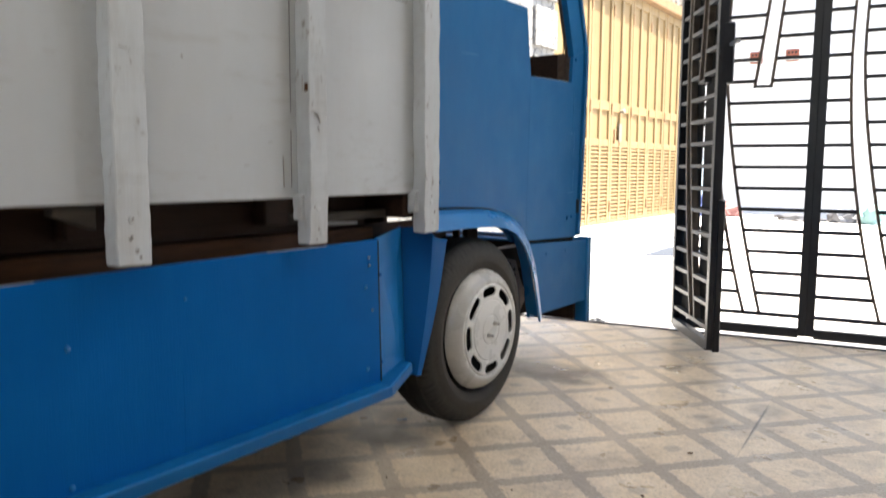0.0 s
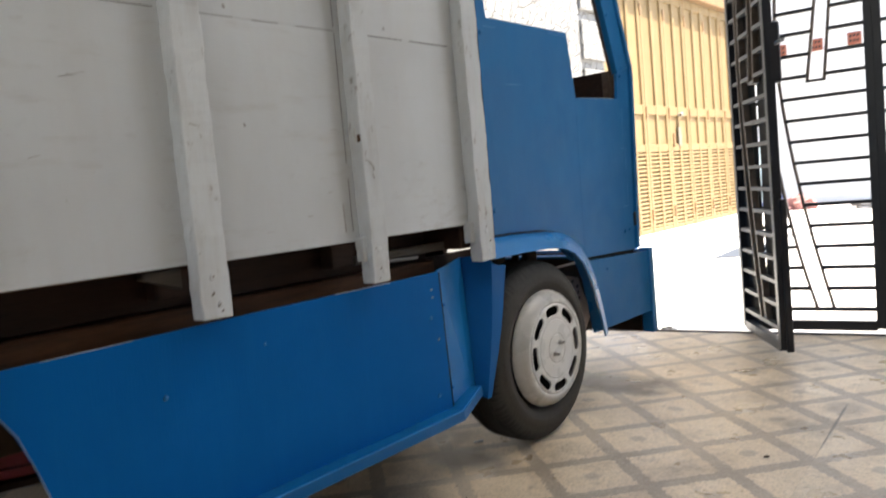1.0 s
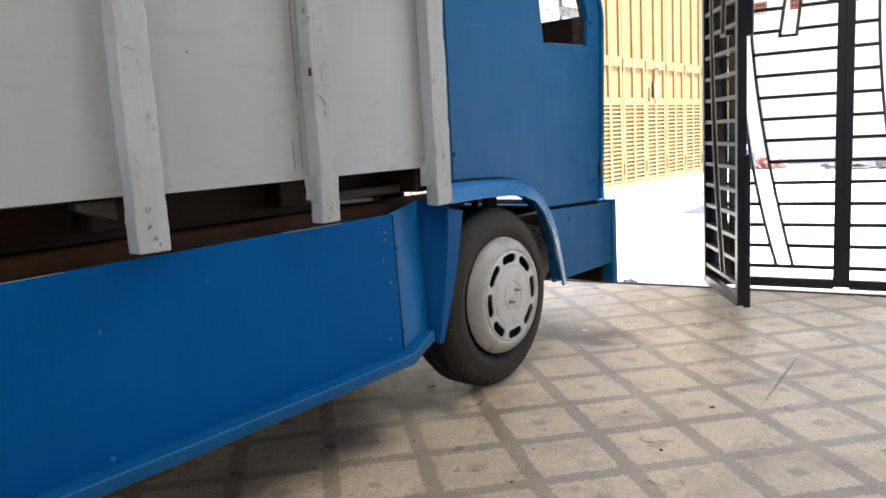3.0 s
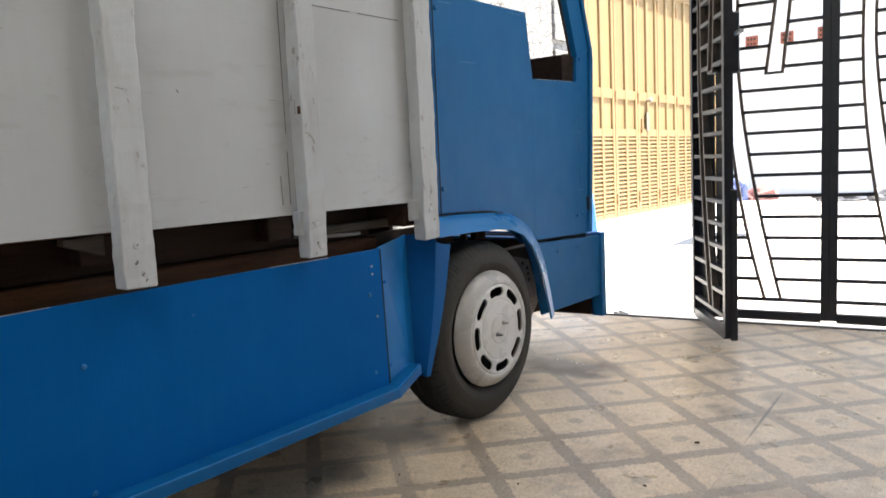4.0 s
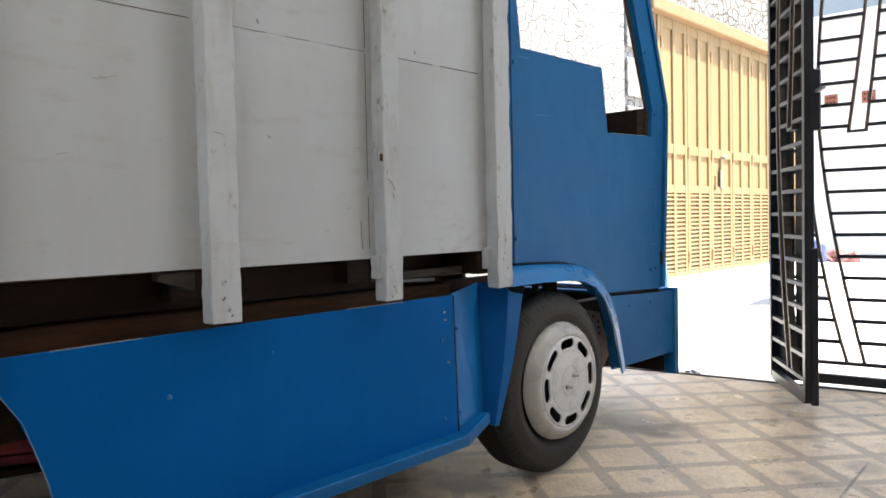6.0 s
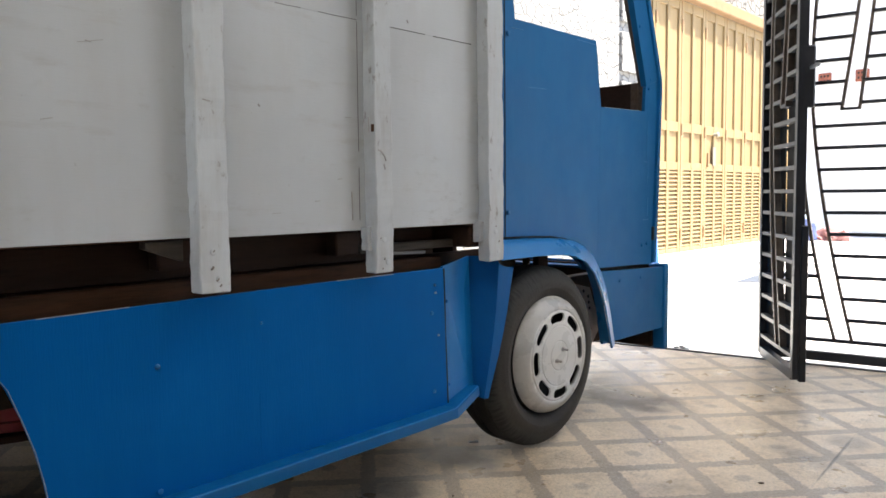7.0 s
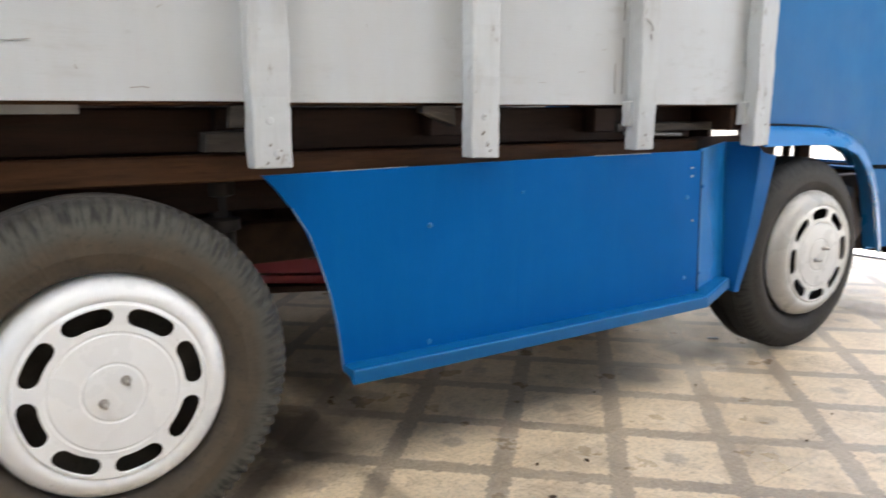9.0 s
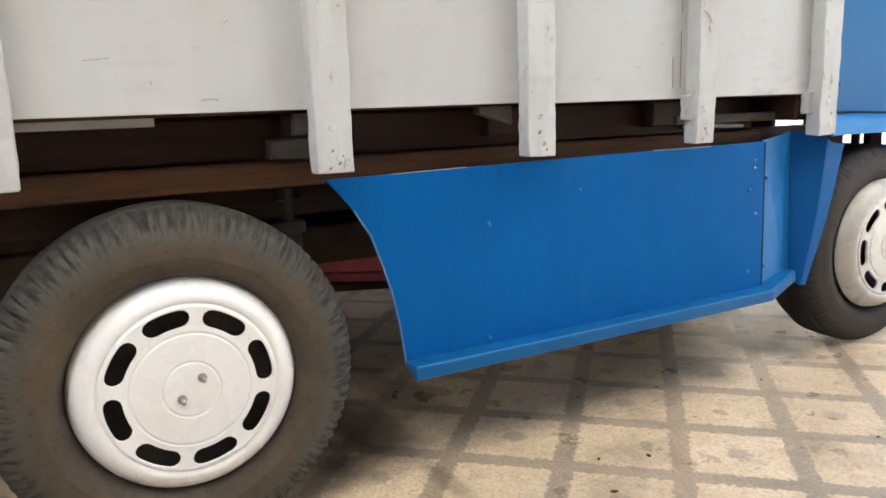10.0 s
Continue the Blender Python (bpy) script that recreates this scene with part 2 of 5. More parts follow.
def tile_material():
    """Printed floor tile: pale lozenges, ragged grey bands on the diagonals, a grey blot in the middle of each tile."""
    k = Mat("printed_floor_tile", (0.76, 0.61, 0.42), 0.5, spec=0.75)
    geo = k.n("ShaderNodeNewGeometry").outputs["Position"]
    k.coord = geo
    # wobble, to make the printed edges ragged
    wob = k.n("ShaderNodeTexNoise")
    k.l(geo, wob.inputs["Vector"])
    wob.inputs["Scale"].default_value, wob.inputs["Detail"].default_value = 80, 4
    sub = k.n("ShaderNodeVectorMath", operation="SUBTRACT")
    k.l(wob.outputs["Color"], sub.inputs[0])
    sub.inputs[1].default_value = (0.5, 0.5, 0.5)
    sca = k.n("ShaderNodeVectorMath", operation="SCALE")
    k.l(sub.outputs[0], sca.inputs[0])
    sca.inputs["Scale"].default_value = 0.033
    add = k.n("ShaderNodeVectorMath", operation="ADD")
    k.l(geo, add.inputs[0])
    k.l(sca.outputs[0], add.inputs[1])
    off = k.n("ShaderNodeVectorMath", operation="SUBTRACT")
    k.l(add.outputs[0], off.inputs[0])
    off.inputs[1].default_value = (TILE_O[0], TILE_O[1], 0)
    rot = k.n("ShaderNodeVectorRotate", rotation_type="Z_AXIS")
    k.l(off.outputs[0], rot.inputs["Vector"])
    rot.inputs["Angle"].default_value = -(TILE_TURN + radians(45))
    sep = k.n("ShaderNodeSeparateXYZ")
    k.l(rot.outputs[0], sep.inputs[0])
    band = None
    cell = []
    for axis in range(2):
        pitch = TILE / math.sqrt(2)
        q = k.math("ADD", k.math("DIVIDE", sep.outputs[axis], pitch), 0.5)
        f = k.math("ABSOLUTE", k.math("SUBTRACT", k.math("FRACT", q, 0), 0.5), 0)     # 0 in the middle of a lozenge, 0.5 on a band
        cell.append((k.math("FLOOR", q, 0), f))
        b = k.ramp(f, 0.402, 0.416)
        band = b if band is None else k.math("MAXIMUM", band, b)
    odd = k.math("FLOORED_MODULO", k.math("ADD", cell[0][0], cell[1][0]), 2.0)
    even = k.math("SUBTRACT", 1.0, k.math("GREATER_THAN", odd, 0.5))
    blot = k.math("MULTIPLY", even, k.ramp(k.math("ADD", k.math("MULTIPLY", cell[0][1], cell[0][1]), k.math("MULTIPLY", cell[1][1], cell[1][1])), 0.006, 0.016, 0.75, 0))
    k.tint(k.ramp(k.noise(1.3, 5), 0.35, 0.7, 0, 0.6), (0.55, 0.425, 0.28))
    k.tint(k.ramp(k.noise(5.5, 6, 0.7), 0.45, 0.72, 0, 0.6), (0.84, 0.71, 0.53))
    k.tint(k.ramp(k.noise(38, 6, 0.75), 0.46, 0.74, 0, 0.6), (0.42, 0.325, 0.215))
    k.tint(k.ramp(k.noise(110, 5, 0.8), 0.50, 0.64, 0, 0.8), (0.33, 0.255, 0.165))
    k.each(0.93, 1.05)
    grain = k.math("MULTIPLY", k.ramp(k.noise(120, 3), 0.3, 0.7, 0.6, 1.0), k.ramp(k.noise(2.6, 4), 0.35, 0.7, 0.72, 1.0))
    k.tint(k.math("MULTIPLY", k.math("MAXIMUM", band, blot), grain), (0.232, 0.188, 0.145))
    k.tint(k.ramp(k.noise(3.4, 7, 0.7), 0.50, 0.70, 0, 0.68), (0.22, 0.168, 0.112))
    k.tint(k.ramp(k.noise(11, 7, 0.78, stretch=(1, 0.6, 1)), 0.57, 0.70, 0, 0.65), (0.18, 0.132, 0.085))
    k.tint(k.ramp(k.noise(17, 6, 0.7), 0.68, 0.75, 0, 0.65), (0.11, 0.09, 0.07))
    # dark ragged ellipses: floor stains, and shade by bumper, wheels and truck painted in
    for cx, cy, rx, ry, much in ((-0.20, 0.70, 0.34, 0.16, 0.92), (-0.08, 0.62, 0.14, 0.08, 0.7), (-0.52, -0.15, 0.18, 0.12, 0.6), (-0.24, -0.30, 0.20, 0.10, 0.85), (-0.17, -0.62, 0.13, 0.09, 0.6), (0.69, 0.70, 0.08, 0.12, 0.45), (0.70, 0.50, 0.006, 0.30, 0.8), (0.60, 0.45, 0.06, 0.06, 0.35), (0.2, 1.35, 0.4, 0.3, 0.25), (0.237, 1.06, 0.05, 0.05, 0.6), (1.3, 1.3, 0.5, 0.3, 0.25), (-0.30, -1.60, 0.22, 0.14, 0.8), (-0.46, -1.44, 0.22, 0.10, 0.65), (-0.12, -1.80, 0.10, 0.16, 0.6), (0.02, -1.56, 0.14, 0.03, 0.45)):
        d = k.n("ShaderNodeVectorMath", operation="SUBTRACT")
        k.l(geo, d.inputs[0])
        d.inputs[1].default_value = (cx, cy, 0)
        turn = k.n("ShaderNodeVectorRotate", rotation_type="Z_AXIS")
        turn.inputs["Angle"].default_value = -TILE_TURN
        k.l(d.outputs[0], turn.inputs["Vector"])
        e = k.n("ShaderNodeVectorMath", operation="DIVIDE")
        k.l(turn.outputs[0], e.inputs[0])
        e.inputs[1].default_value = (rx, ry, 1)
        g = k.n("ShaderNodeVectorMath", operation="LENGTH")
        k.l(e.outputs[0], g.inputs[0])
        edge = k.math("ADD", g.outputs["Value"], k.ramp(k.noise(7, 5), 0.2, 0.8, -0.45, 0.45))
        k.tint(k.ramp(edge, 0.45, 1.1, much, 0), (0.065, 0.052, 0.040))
    k.relief(k.noise(60, 6, 0.75), 0.004, 0.5)
    k.relief(k.noise(9, 3), 0.003, 0.25)
    return k.gloss(k.noise(6, 5), 0.24, 0.44).done()


WHITE, POST = painted_white(), post_white()
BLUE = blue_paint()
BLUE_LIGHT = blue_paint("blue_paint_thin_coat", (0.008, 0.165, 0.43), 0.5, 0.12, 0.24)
BLUE_LIP = blue_paint("blue_paint_lip", (0.002, 0.108, 0.30), 0.2, 0.14, 0.3)
# paler blue that paints the catch-light on the lip
LIP_GLINT = blue_paint("blue_edge_highlight", (0.016, 0.19, 0.48), 0.25, 0.14, 0.3)
# wheel cover: slight dust, plus the bed's shadow put into a darker blue
COVER_BLUE = blue_paint("dusty_shaded_blue_paint", (0.004, 0.098, 0.30), 0.1, 0.3, 0.45)
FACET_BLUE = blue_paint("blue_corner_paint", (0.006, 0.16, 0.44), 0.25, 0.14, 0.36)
CAB_BLUE = blue_paint("blue_cab_paint", (0.006, 0.128, 0.33), 0.2, 0.35)
SMEARED = wood("paint_smeared_timber", (0.075, 0.066, 0.058), (0.022, 0.017, 0.014))
SMEARED_PALE = wood("grey_weathered_timber", (0.125, 0.108, 0.092), (0.05, 0.04, 0.033))
DARK_WOOD = wood("dark_stained_timber", (0.044, 0.021, 0.012), (0.02, 0.010, 0.006))
PILLAR_WOOD = wood("grey_brown_timber", (0.15, 0.105, 0.078), (0.085, 0.055, 0.04))
BROWN_WOOD = wood("brown_timber", (0.108, 0.047, 0.020), (0.042, 0.019, 0.009))
RUBBER, CAP = rubber(-0.004, 0.25), cap_paint()
CAP_DUSTY = cap_paint("dusty_hubcap_enamel", (0.62, 0.615, 0.595), 0.6, (0.003, 0.3155))
RUBBER_REAR = rubber(-2.056)
BLACK = metal_black()
GREY_STEEL = plain("grey_primed_steel", (0.30, 0.31, 0.32), 0.5, 0.2)
STRIP_GREY = plain("grey_painted_strip", (0.36, 0.37, 0.375), 0.5)
DULL_BRASS = plain("dull_door_fitting", (0.20, 0.175, 0.13), 0.5, 0.1)
STEEL = plain("zinc_steel", (0.45, 0.43, 0.40), 0.38, 0.9)
RUST = plain("rusty_steel", (0.09, 0.055, 0.035), 0.8, 0.2, 0.5, 20)
PALE_CHIP = plain("pale_metal_and_highlight", (0.36, 0.43, 0.50), 0.5, 0, 0.35, 60)
MAROON = plain("maroon_paint", (0.46, 0.075, 0.10), 0.5, 0, 0.35, 8)
GREASY = plain("greasy_dark_steel", (0.016, 0.013, 0.011), 0.5, 0.0, 0.5, 20)
# near-black: deep shade in hollows put into colour; also joints and black sheet
VOID = plain("black_sheet_and_shade", (0.008, 0.008, 0.008), 0.9)
YELLOW = yellow_paint()
TAN = plain("tan_painted_beam", (0.22, 0.13, 0.06), 0.6)
WALL_WHITE = plaster("white_limewash", (0.62, 0.615, 0.60))
# dark grey; on the gate leaf's bars it paints sky reflected in black enamel
LEAF_GREY = plain("dark_grey_and_sky_sheen", (0.09, 0.09, 0.095), 0.45, 0.0)
GARAGE_WALL = plaster("cream_wall_paint", (0.21, 0.196, 0.172))
CEILING = plaster("white_ceiling_paint", (0.42, 0.41, 0.39))
CONCRETE = plaster("pale_concrete_paving", (0.58, 0.56, 0.525))
CLADDING = crazed_wall("irregular_stone_cladding", (0.22, 0.213, 0.2), (0.13, 0.122, 0.112), 11, 0.012, 0.06, 0.1)
CLADDING_BROWN = crazed_wall("brown_jointed_cladding", (0.175, 0.166, 0.15), (0.07, 0.056, 0.043), 8.5, 0.03, 0.085, 0.35)
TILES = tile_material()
ROOFING = bpy.data.materials.new("translucent_roof_sheet")
ROOFING.use_nodes = True
rn = ROOFING.node_tree
tr = rn.nodes.new("ShaderNodeBsdfTranslucent")
tr.inputs[0].default_value = (0.40, 0.386, 0.36, 1)
rn.links.new(tr.outputs[0], rn.nodes["Material Output"].inputs[0])
GROUT = plain("grey_floor_grout", (0.36, 0.29, 0.21), 0.85)
PLASTIC = plain("blue_plastic", (0.06, 0.17, 0.42), 0.35, 0, 0.1)
BRICK = plain("orange_brick", (0.20, 0.062, 0.035), 0.85, 0, 0.4, 25)


# ---- mesh helpers ----
def mesh_of(name, bm, mat, smooth=False):
    bmesh.ops.recalc_face_normals(bm, faces=bm.faces)
    me = bpy.data.meshes.new(name)
    bm.to_mesh(me)
    bm.free()
    for m in (mat if isinstance(mat, (list, tuple)) else (mat,)):
        me.materials.append(m)
    if smooth:
        me.polygons.foreach_set("use_smooth", [True] * len(me.polygons))
        me.set_sharp_from_angle(angle=radians(35))
    return me


def part(name, bm, mat, parent, label="", smooth=False):
    """One mesh under a thing or under a part, modelled in world places."""
    ob = new(name, mesh_of(name, bm, mat, smooth))
    ob.parent = parent
    ob.matrix_parent_inverse = parent.matrix_world.inverted()
    return tagged(ob, label)


def thing(name, at, label, category, group="", kind="", turn=0.0):
    ob = new(name)
    ob.matrix_world = pose(*at, 0, 0, turn)
    bpy.context.view_layer.update()
    return tagged(ob, label, category, group, kind)


def solid(name, bm, mat, label, category="", kind="", group="", smooth=False):
    return tagged(new(name, mesh_of(name, bm, mat, smooth)), label, category, group, kind)


def box(x0, x1, y0, y1, z0, z1, bevel=0.0, bm=None):
    bm = bm or bmesh.new()
    v = [bm.verts.new((x, y, z)) for x in (x0, x1) for y in (y0, y1) for z in (z0, z1)]
    faces = [bm.faces.new([v[i] for i in q]) for q in ((0, 1, 3, 2), (4, 6, 7, 5), (0, 4, 5, 1), (2, 3, 7, 6), (0, 2, 6, 4), (1, 5, 7, 3))]
    if bevel:
        bmesh.ops.bevel(bm, geom=list({e for f in faces for e in f.edges}), offset=bevel, segments=1, affect="EDGES")
    return bm


def plate(points, normal, depth, bm=None, bevel=0.0):
    """A flat outline (3D points) given depth along normal."""
    bm = bm or bmesh.new()
    n = Vector(normal).normalized() * depth
    a = [bm.verts.new(p) for p in points]
    b = [bm.verts.new(Vector(p) + n) for p in points]
    k = len(points)
    front, back = bm.faces.new(a), bm.faces.new(b[::-1])
    for i in range(k):
        bm.faces.new((a[i], a[(i + 1) % k], b[(i + 1) % k], b[i]))
    if bevel:
        bmesh.ops.bevel(bm, geom=list(front.edges) + list(back.edges), offset=bevel, segments=1, affect="EDGES")
    return bm


def side_plate(yz, x, depth, bm=None, bevel=0.0):
    """An outline in y and z at x, going depth towards -x."""
    return plate([(x, y, z) for y, z in yz], (-1, 0, 0), depth, bm, bevel)


def lathe(profile, centre, axis="x", steps=64, bm=None, wave=None):
    """Turned about the x axis through centre; profile: (along, radius)."""
    bm = bm or bmesh.new()
    rings = []
    for k, (a, r) in enumerate(profile):
        ring = []
        for i in range(steps):
            w = 2 * math.pi * i / steps
            rr, aa = (r, a) if wave is None else wave(k, i, r, a)
            if axis == "x":
                p = (centre[0] + aa, centre[1] + rr * math.cos(w), centre[2] + rr * math.sin(w))
            else:
                p = (centre[0] + rr * math.cos(w), centre[1] + rr * math.sin(w), centre[2] + aa)
            ring.append(bm.verts.new(p))
        rings.append(ring)
    for a, b in zip(rings, rings[1:]):
        for i in range(steps):
            bm.faces.new((a[i], a[(i + 1) % steps], b[(i + 1) % steps], b[i]))
    for ring, r in ((rings[0], profile[0][1]), (rings[-1], profile[-1][1])):
        bm.faces.new(ring)
    return bm


def bar(a, b, w, h, up=(0, 0, 1), bm=None, bevel=0.0):
    """A straight bar of section w x h from a to b; h lies along up."""
    bm = bm or bmesh.new()
    a, b, up = Vector(a), Vector(b), Vector(up)
    d = (b - a).normalized()
    s = d.cross(up).normalized() * w / 2
    u = s.cross(d).normalized() * h / 2
    q = [bm.verts.new(p + i * s + j * u) for p in (a, b) for i, j in ((-1, -1), (1, -1), (1, 1), (-1, 1))]
    fs = [bm.faces.new([q[i] for i in f]) for f in ((0, 1, 2, 3), (4, 7, 6, 5), (0, 4, 5, 1), (1, 5, 6, 2), (2, 6, 7, 3), (3, 7, 4, 0))]
    if bevel:
        bmesh.ops.bevel(bm, geom=list({e for f in fs for e in f.edges}), offset=bevel, segments=1, affect="EDGES")
    return bm


def ribbon(path, w, h, up, bm=None):
    """A bent bar through the points of path, of width w across up and height h along up; mitred."""
    bm = bm or bmesh.new()
    pts = [Vector(p) for p in path]
    up = Vector(up).normalized()
    rings = []
    for i, p in enumerate(pts):
        d = (pts[min(i + 1, len(pts) - 1)] - pts[max(i - 1, 0)]).normalized()
        s = d.cross(up).normalized() * w / 2
        rings.append([bm.verts.new(p + a * s + b * up * h / 2) for a, b in ((-1, -1), (1, -1), (1, 1), (-1, 1))])
    for a, b in zip(rings, rings[1:]):
        for i in range(4):
            bm.faces.new((a[i], a[(i + 1) % 4], b[(i + 1) % 4], b[i]))
    bm.faces.new(rings[0]), bm.faces.new(rings[-1])
    return bm


def rough(bm, amount, scale=9.0, seed=0.0):
    for v in bm.verts:
        v.co += Vector([noise.noise((v.co + Vector((seed, 7 * k, 3 * k))) * scale) for k in range(3)]) * amount
    return bm


def timber(x0, x1, y0, y1, z0, z1, cuts=14, amount=0.003, seed=0.0, bevel=0.0022):
    """A sawn upright with slightly uneven faces and worn arrises."""
    bm = box(x0, x1, y0, y1, z0, z1, bevel)
    long_edges = [e for e in bm.edges if abs(e.verts[0].co.z - e.verts[1].co.z) > 0.5 * (z1 - z0)]
    bmesh.ops.subdivide_edges(bm, edges=long_edges, cuts=cuts)
    rough(bm, amount, 11.0, seed)
    return rough(bm, amount * 0.8, 47.0, seed + 5)


# ---- the garage ----
GATE_TURN = radians(8.5)
GX, GY = -0.01, 1.824                    # on the gate's line
GU = Vector((math.cos(GATE_TURN), math.sin(GATE_TURN), 0))
GN = Vector((-math.sin(GATE_TURN), math.cos(GATE_TURN), 0))


def gate_place(u, z, out=0.0):
    return Vector((GX, GY, z)) + GU * u + GN * out


def sheet(pts, name, mat, label, kind="structure"):
    bm = bmesh.new()
    bm.faces.new([bm.verts.new(p) for p in pts])
    return solid(name, bm, mat, label, "", kind)


LEFT_X, RIGHT_X, BACK_Y, ROOM_H = -1.9, 3.3, -5.2, 3.4


def gate_y(x, out=0.0):
    return GY + (x - GX) * math.tan(GATE_TURN) + out


# floor slab, tiles come last in the file
bm = bmesh.new()
plate([(LEFT_X, BACK_Y, -0.004), (RIGHT_X, BACK_Y, -0.004), (RIGHT_X, gate_y(RIGHT_X), -0.004), (LEFT_X, gate_y(LEFT_X), -0.004)], (0, 0, -1), 0.12, bm)
floor = solid("floor", bm, GROUT, "garage floor of printed beige tiles with grey diagonal bands", "", "structure")
solid("wall_west", box(LEFT_X - 0.15, LEFT_X, BACK_Y, gate_y(LEFT_X) + 0.05, -0.1, ROOM_H), GARAGE_WALL, "plain cream garage side wall", "", "structure")
solid("wall_east", box(RIGHT_X, RIGHT_X + 0.15, BACK_Y, gate_y(RIGHT_X) + 0.05, -0.1, ROOM_H + 0.155), GARAGE_WALL, "plain cream garage side wall", "", "structure")
# unseen back wall; its high window opening is added to let daylight in behind
BACK_X0, BACK_X1, BACK_Z0, BACK_Z1 = 1.35, 2.3, 1.2, 2.4
for name, x0, x1, z0, z1 in (("wall_south", LEFT_X, BACK_X0, -0.1, ROOM_H), ("wall_south_pier", BACK_X1, RIGHT_X, -0.1, ROOM_H),
                             ("wall_south_sill", BACK_X0, BACK_X1, -0.1, BACK_Z0), ("wall_south_lintel", BACK_X0, BACK_X1, BACK_Z1, ROOM_H)):
    solid(name, box(x0, x1, BACK_Y - 0.15, BACK_Y, z0, z1), GARAGE_WALL, "plain cream garage back wall, unseen, round an added window opening", "", "structure")
# roof: a slab over the truck, translucent corrugated sheets over the open floor beside it
# the sheets are unseen, added and sized to light floor and truck side
SHEET_X0, SHEET_Y0, SHEET_Y1 = 0.35, -4.6, -2.55
FRONT_X0, FRONT_Y0, FRONT_Y1 = 0.3, 0.0, 1.6
SHEET_X1, FRONT_X1 = 2.75, 2.4
for name, x0, x1, y0, y1 in (("ceiling", LEFT_X - 0.15, SHEET_X0, BACK_Y - 0.15, FRONT_Y0), ("ceiling_side", LEFT_X - 0.15, FRONT_X0, FRONT_Y0, 1.5),
                             ("ceiling_middle", SHEET_X0, RIGHT_X, SHEET_Y1, FRONT_Y0), ("ceiling_back", SHEET_X0, RIGHT_X, BACK_Y - 0.15, SHEET_Y0),
                             ("ceiling_east", SHEET_X1, RIGHT_X, SHEET_Y0, SHEET_Y1), ("ceiling_corner", FRONT_X1, RIGHT_X, FRONT_Y0, 2.5)):
    solid(name, box(x0, x1, y0, y1, ROOM_H, ROOM_H + 0.15), CEILING, "white garage ceiling slab", "", "structure")


def roof_sheet(name, x0, x1, y0, y1, to_gate=False):
    bm = bmesh.new()
    n = int((x1 - x0) / 0.019)
    cols = []
    for i in range(n + 1):
        x, z = x0 + (x1 - x0) * i / n, ROOM_H + 0.17 + 0.012 * math.sin(i * math.pi / 2)
        cols.append([bm.verts.new((x, y, z)) for y in (y0, gate_y(x, 0.26) if to_gate else y1)])
    for p, q in zip(cols, cols[1:]):
        bm.faces.new((p[0], q[0], q[1], p[1]))
    return solid(name, bm, ROOFING, "unseen translucent white corrugated roof sheets, added to let in light", "", "structure", smooth=True)


roof_sheet("roof_sheet_back", SHEET_X0 - 0.05, SHEET_X1 + 0.05, SHEET_Y0 - 0.05, SHEET_Y1 + 0.05)
roof_sheet("roof_sheet_front", FRONT_X0 - 0.05, FRONT_X1 + 0.05, FRONT_Y0 - 0.05, FRONT_Y1, True)

# street: a short ramp up from the sill, then level to the horizon
STREET = 0.197
bm = bmesh.new()
rows = []
for out, z in ((0.0, -0.003), (0.25, 0.012), (0.9, 0.07), (1.8, 0.15), (2.6, STREET), (6, STREET), (40, STREET), (900, STREET)):
    rows.append([bm.verts.new(gate_place(u, z, out)) for u in (-700, -30, -8, -3, 0, 3, 8, 30, 700)])
for a, b in zip(rows, rows[1:]):
    for i in range(len(a) - 1):
        bm.faces.new((a[i], a[i + 1], b[i + 1], b[i]))
solid("ground", bm, CONCRETE, "sunlit pale concrete yard and street", "", "structure")
bm = bmesh.new()
plate([(-700, -700, -0.15), (700, -700, -0.15), (700, 110, -0.15), (-700, -100, -0.15)], (0, 0, -1), 0.05, bm)
solid("ground_behind", bm, CONCRETE, "ground under and behind the garage", "", "structure")
solid("sill", bar(gate_place(-2.0, 0.0, 0.0), gate_place(3.2, 0.0, 0.0), 0.022, 0.012), BLACK, "thin dark steel sill of the gate", "", "structure")

# yard wall with cladding, and the yellow folding doors in it
YX = -2.2
DOOR_Y0, LEAF_W, LEAVES = 4.92, 0.58, 7
DOOR_Y1 = DOOR_Y0 + LEAF_W * LEAVES
DOOR_TOP = 2.86
wall = solid("wall_yard_near", box(YX - 0.25, YX, gate_y(YX) + 0.02, DOOR_Y0 - 0.28, -0.15, 4.6), CLADDING, "white yard wall clad in irregular stones", "", "structure")
solid("wall_yard_over", box(YX - 0.25, YX, DOOR_Y0 - 0.28, DOOR_Y1, DOOR_TOP, 4.6), CLADDING_BROWN, "white stone-clad wall over the yellow doors", "", "structure")
solid("wall_yard_far", box(YX - 0.25, YX, DOOR_Y1, 9.3, 0.0, 4.6), WALL_WHITE, "white yard wall beyond the yellow doors", "", "structure")
solid("wall_yard_end", box(YX, 9.0, 9.3, 9.55, 0.0, 3.6), WALL_WHITE, "whitewashed wall closing the sunny yard", "", "structure")
HOUSE_BLUE = plaster("pale_blue_render", (0.165, 0.185, 0.195))
house = thing("house", (1.5, 13.0, STREET), "pale blue rendered house behind the yard wall", "house")
part("wall", box(-5.0, 8.0, 12.0, 15.0, STREET, 8.0), HOUSE_BLUE, house)
part("roof", rough(box(-5.2, 8.2, 11.8, 15.2, 8.0, 8.15, 0.01), 0.004), CONCRETE, house)

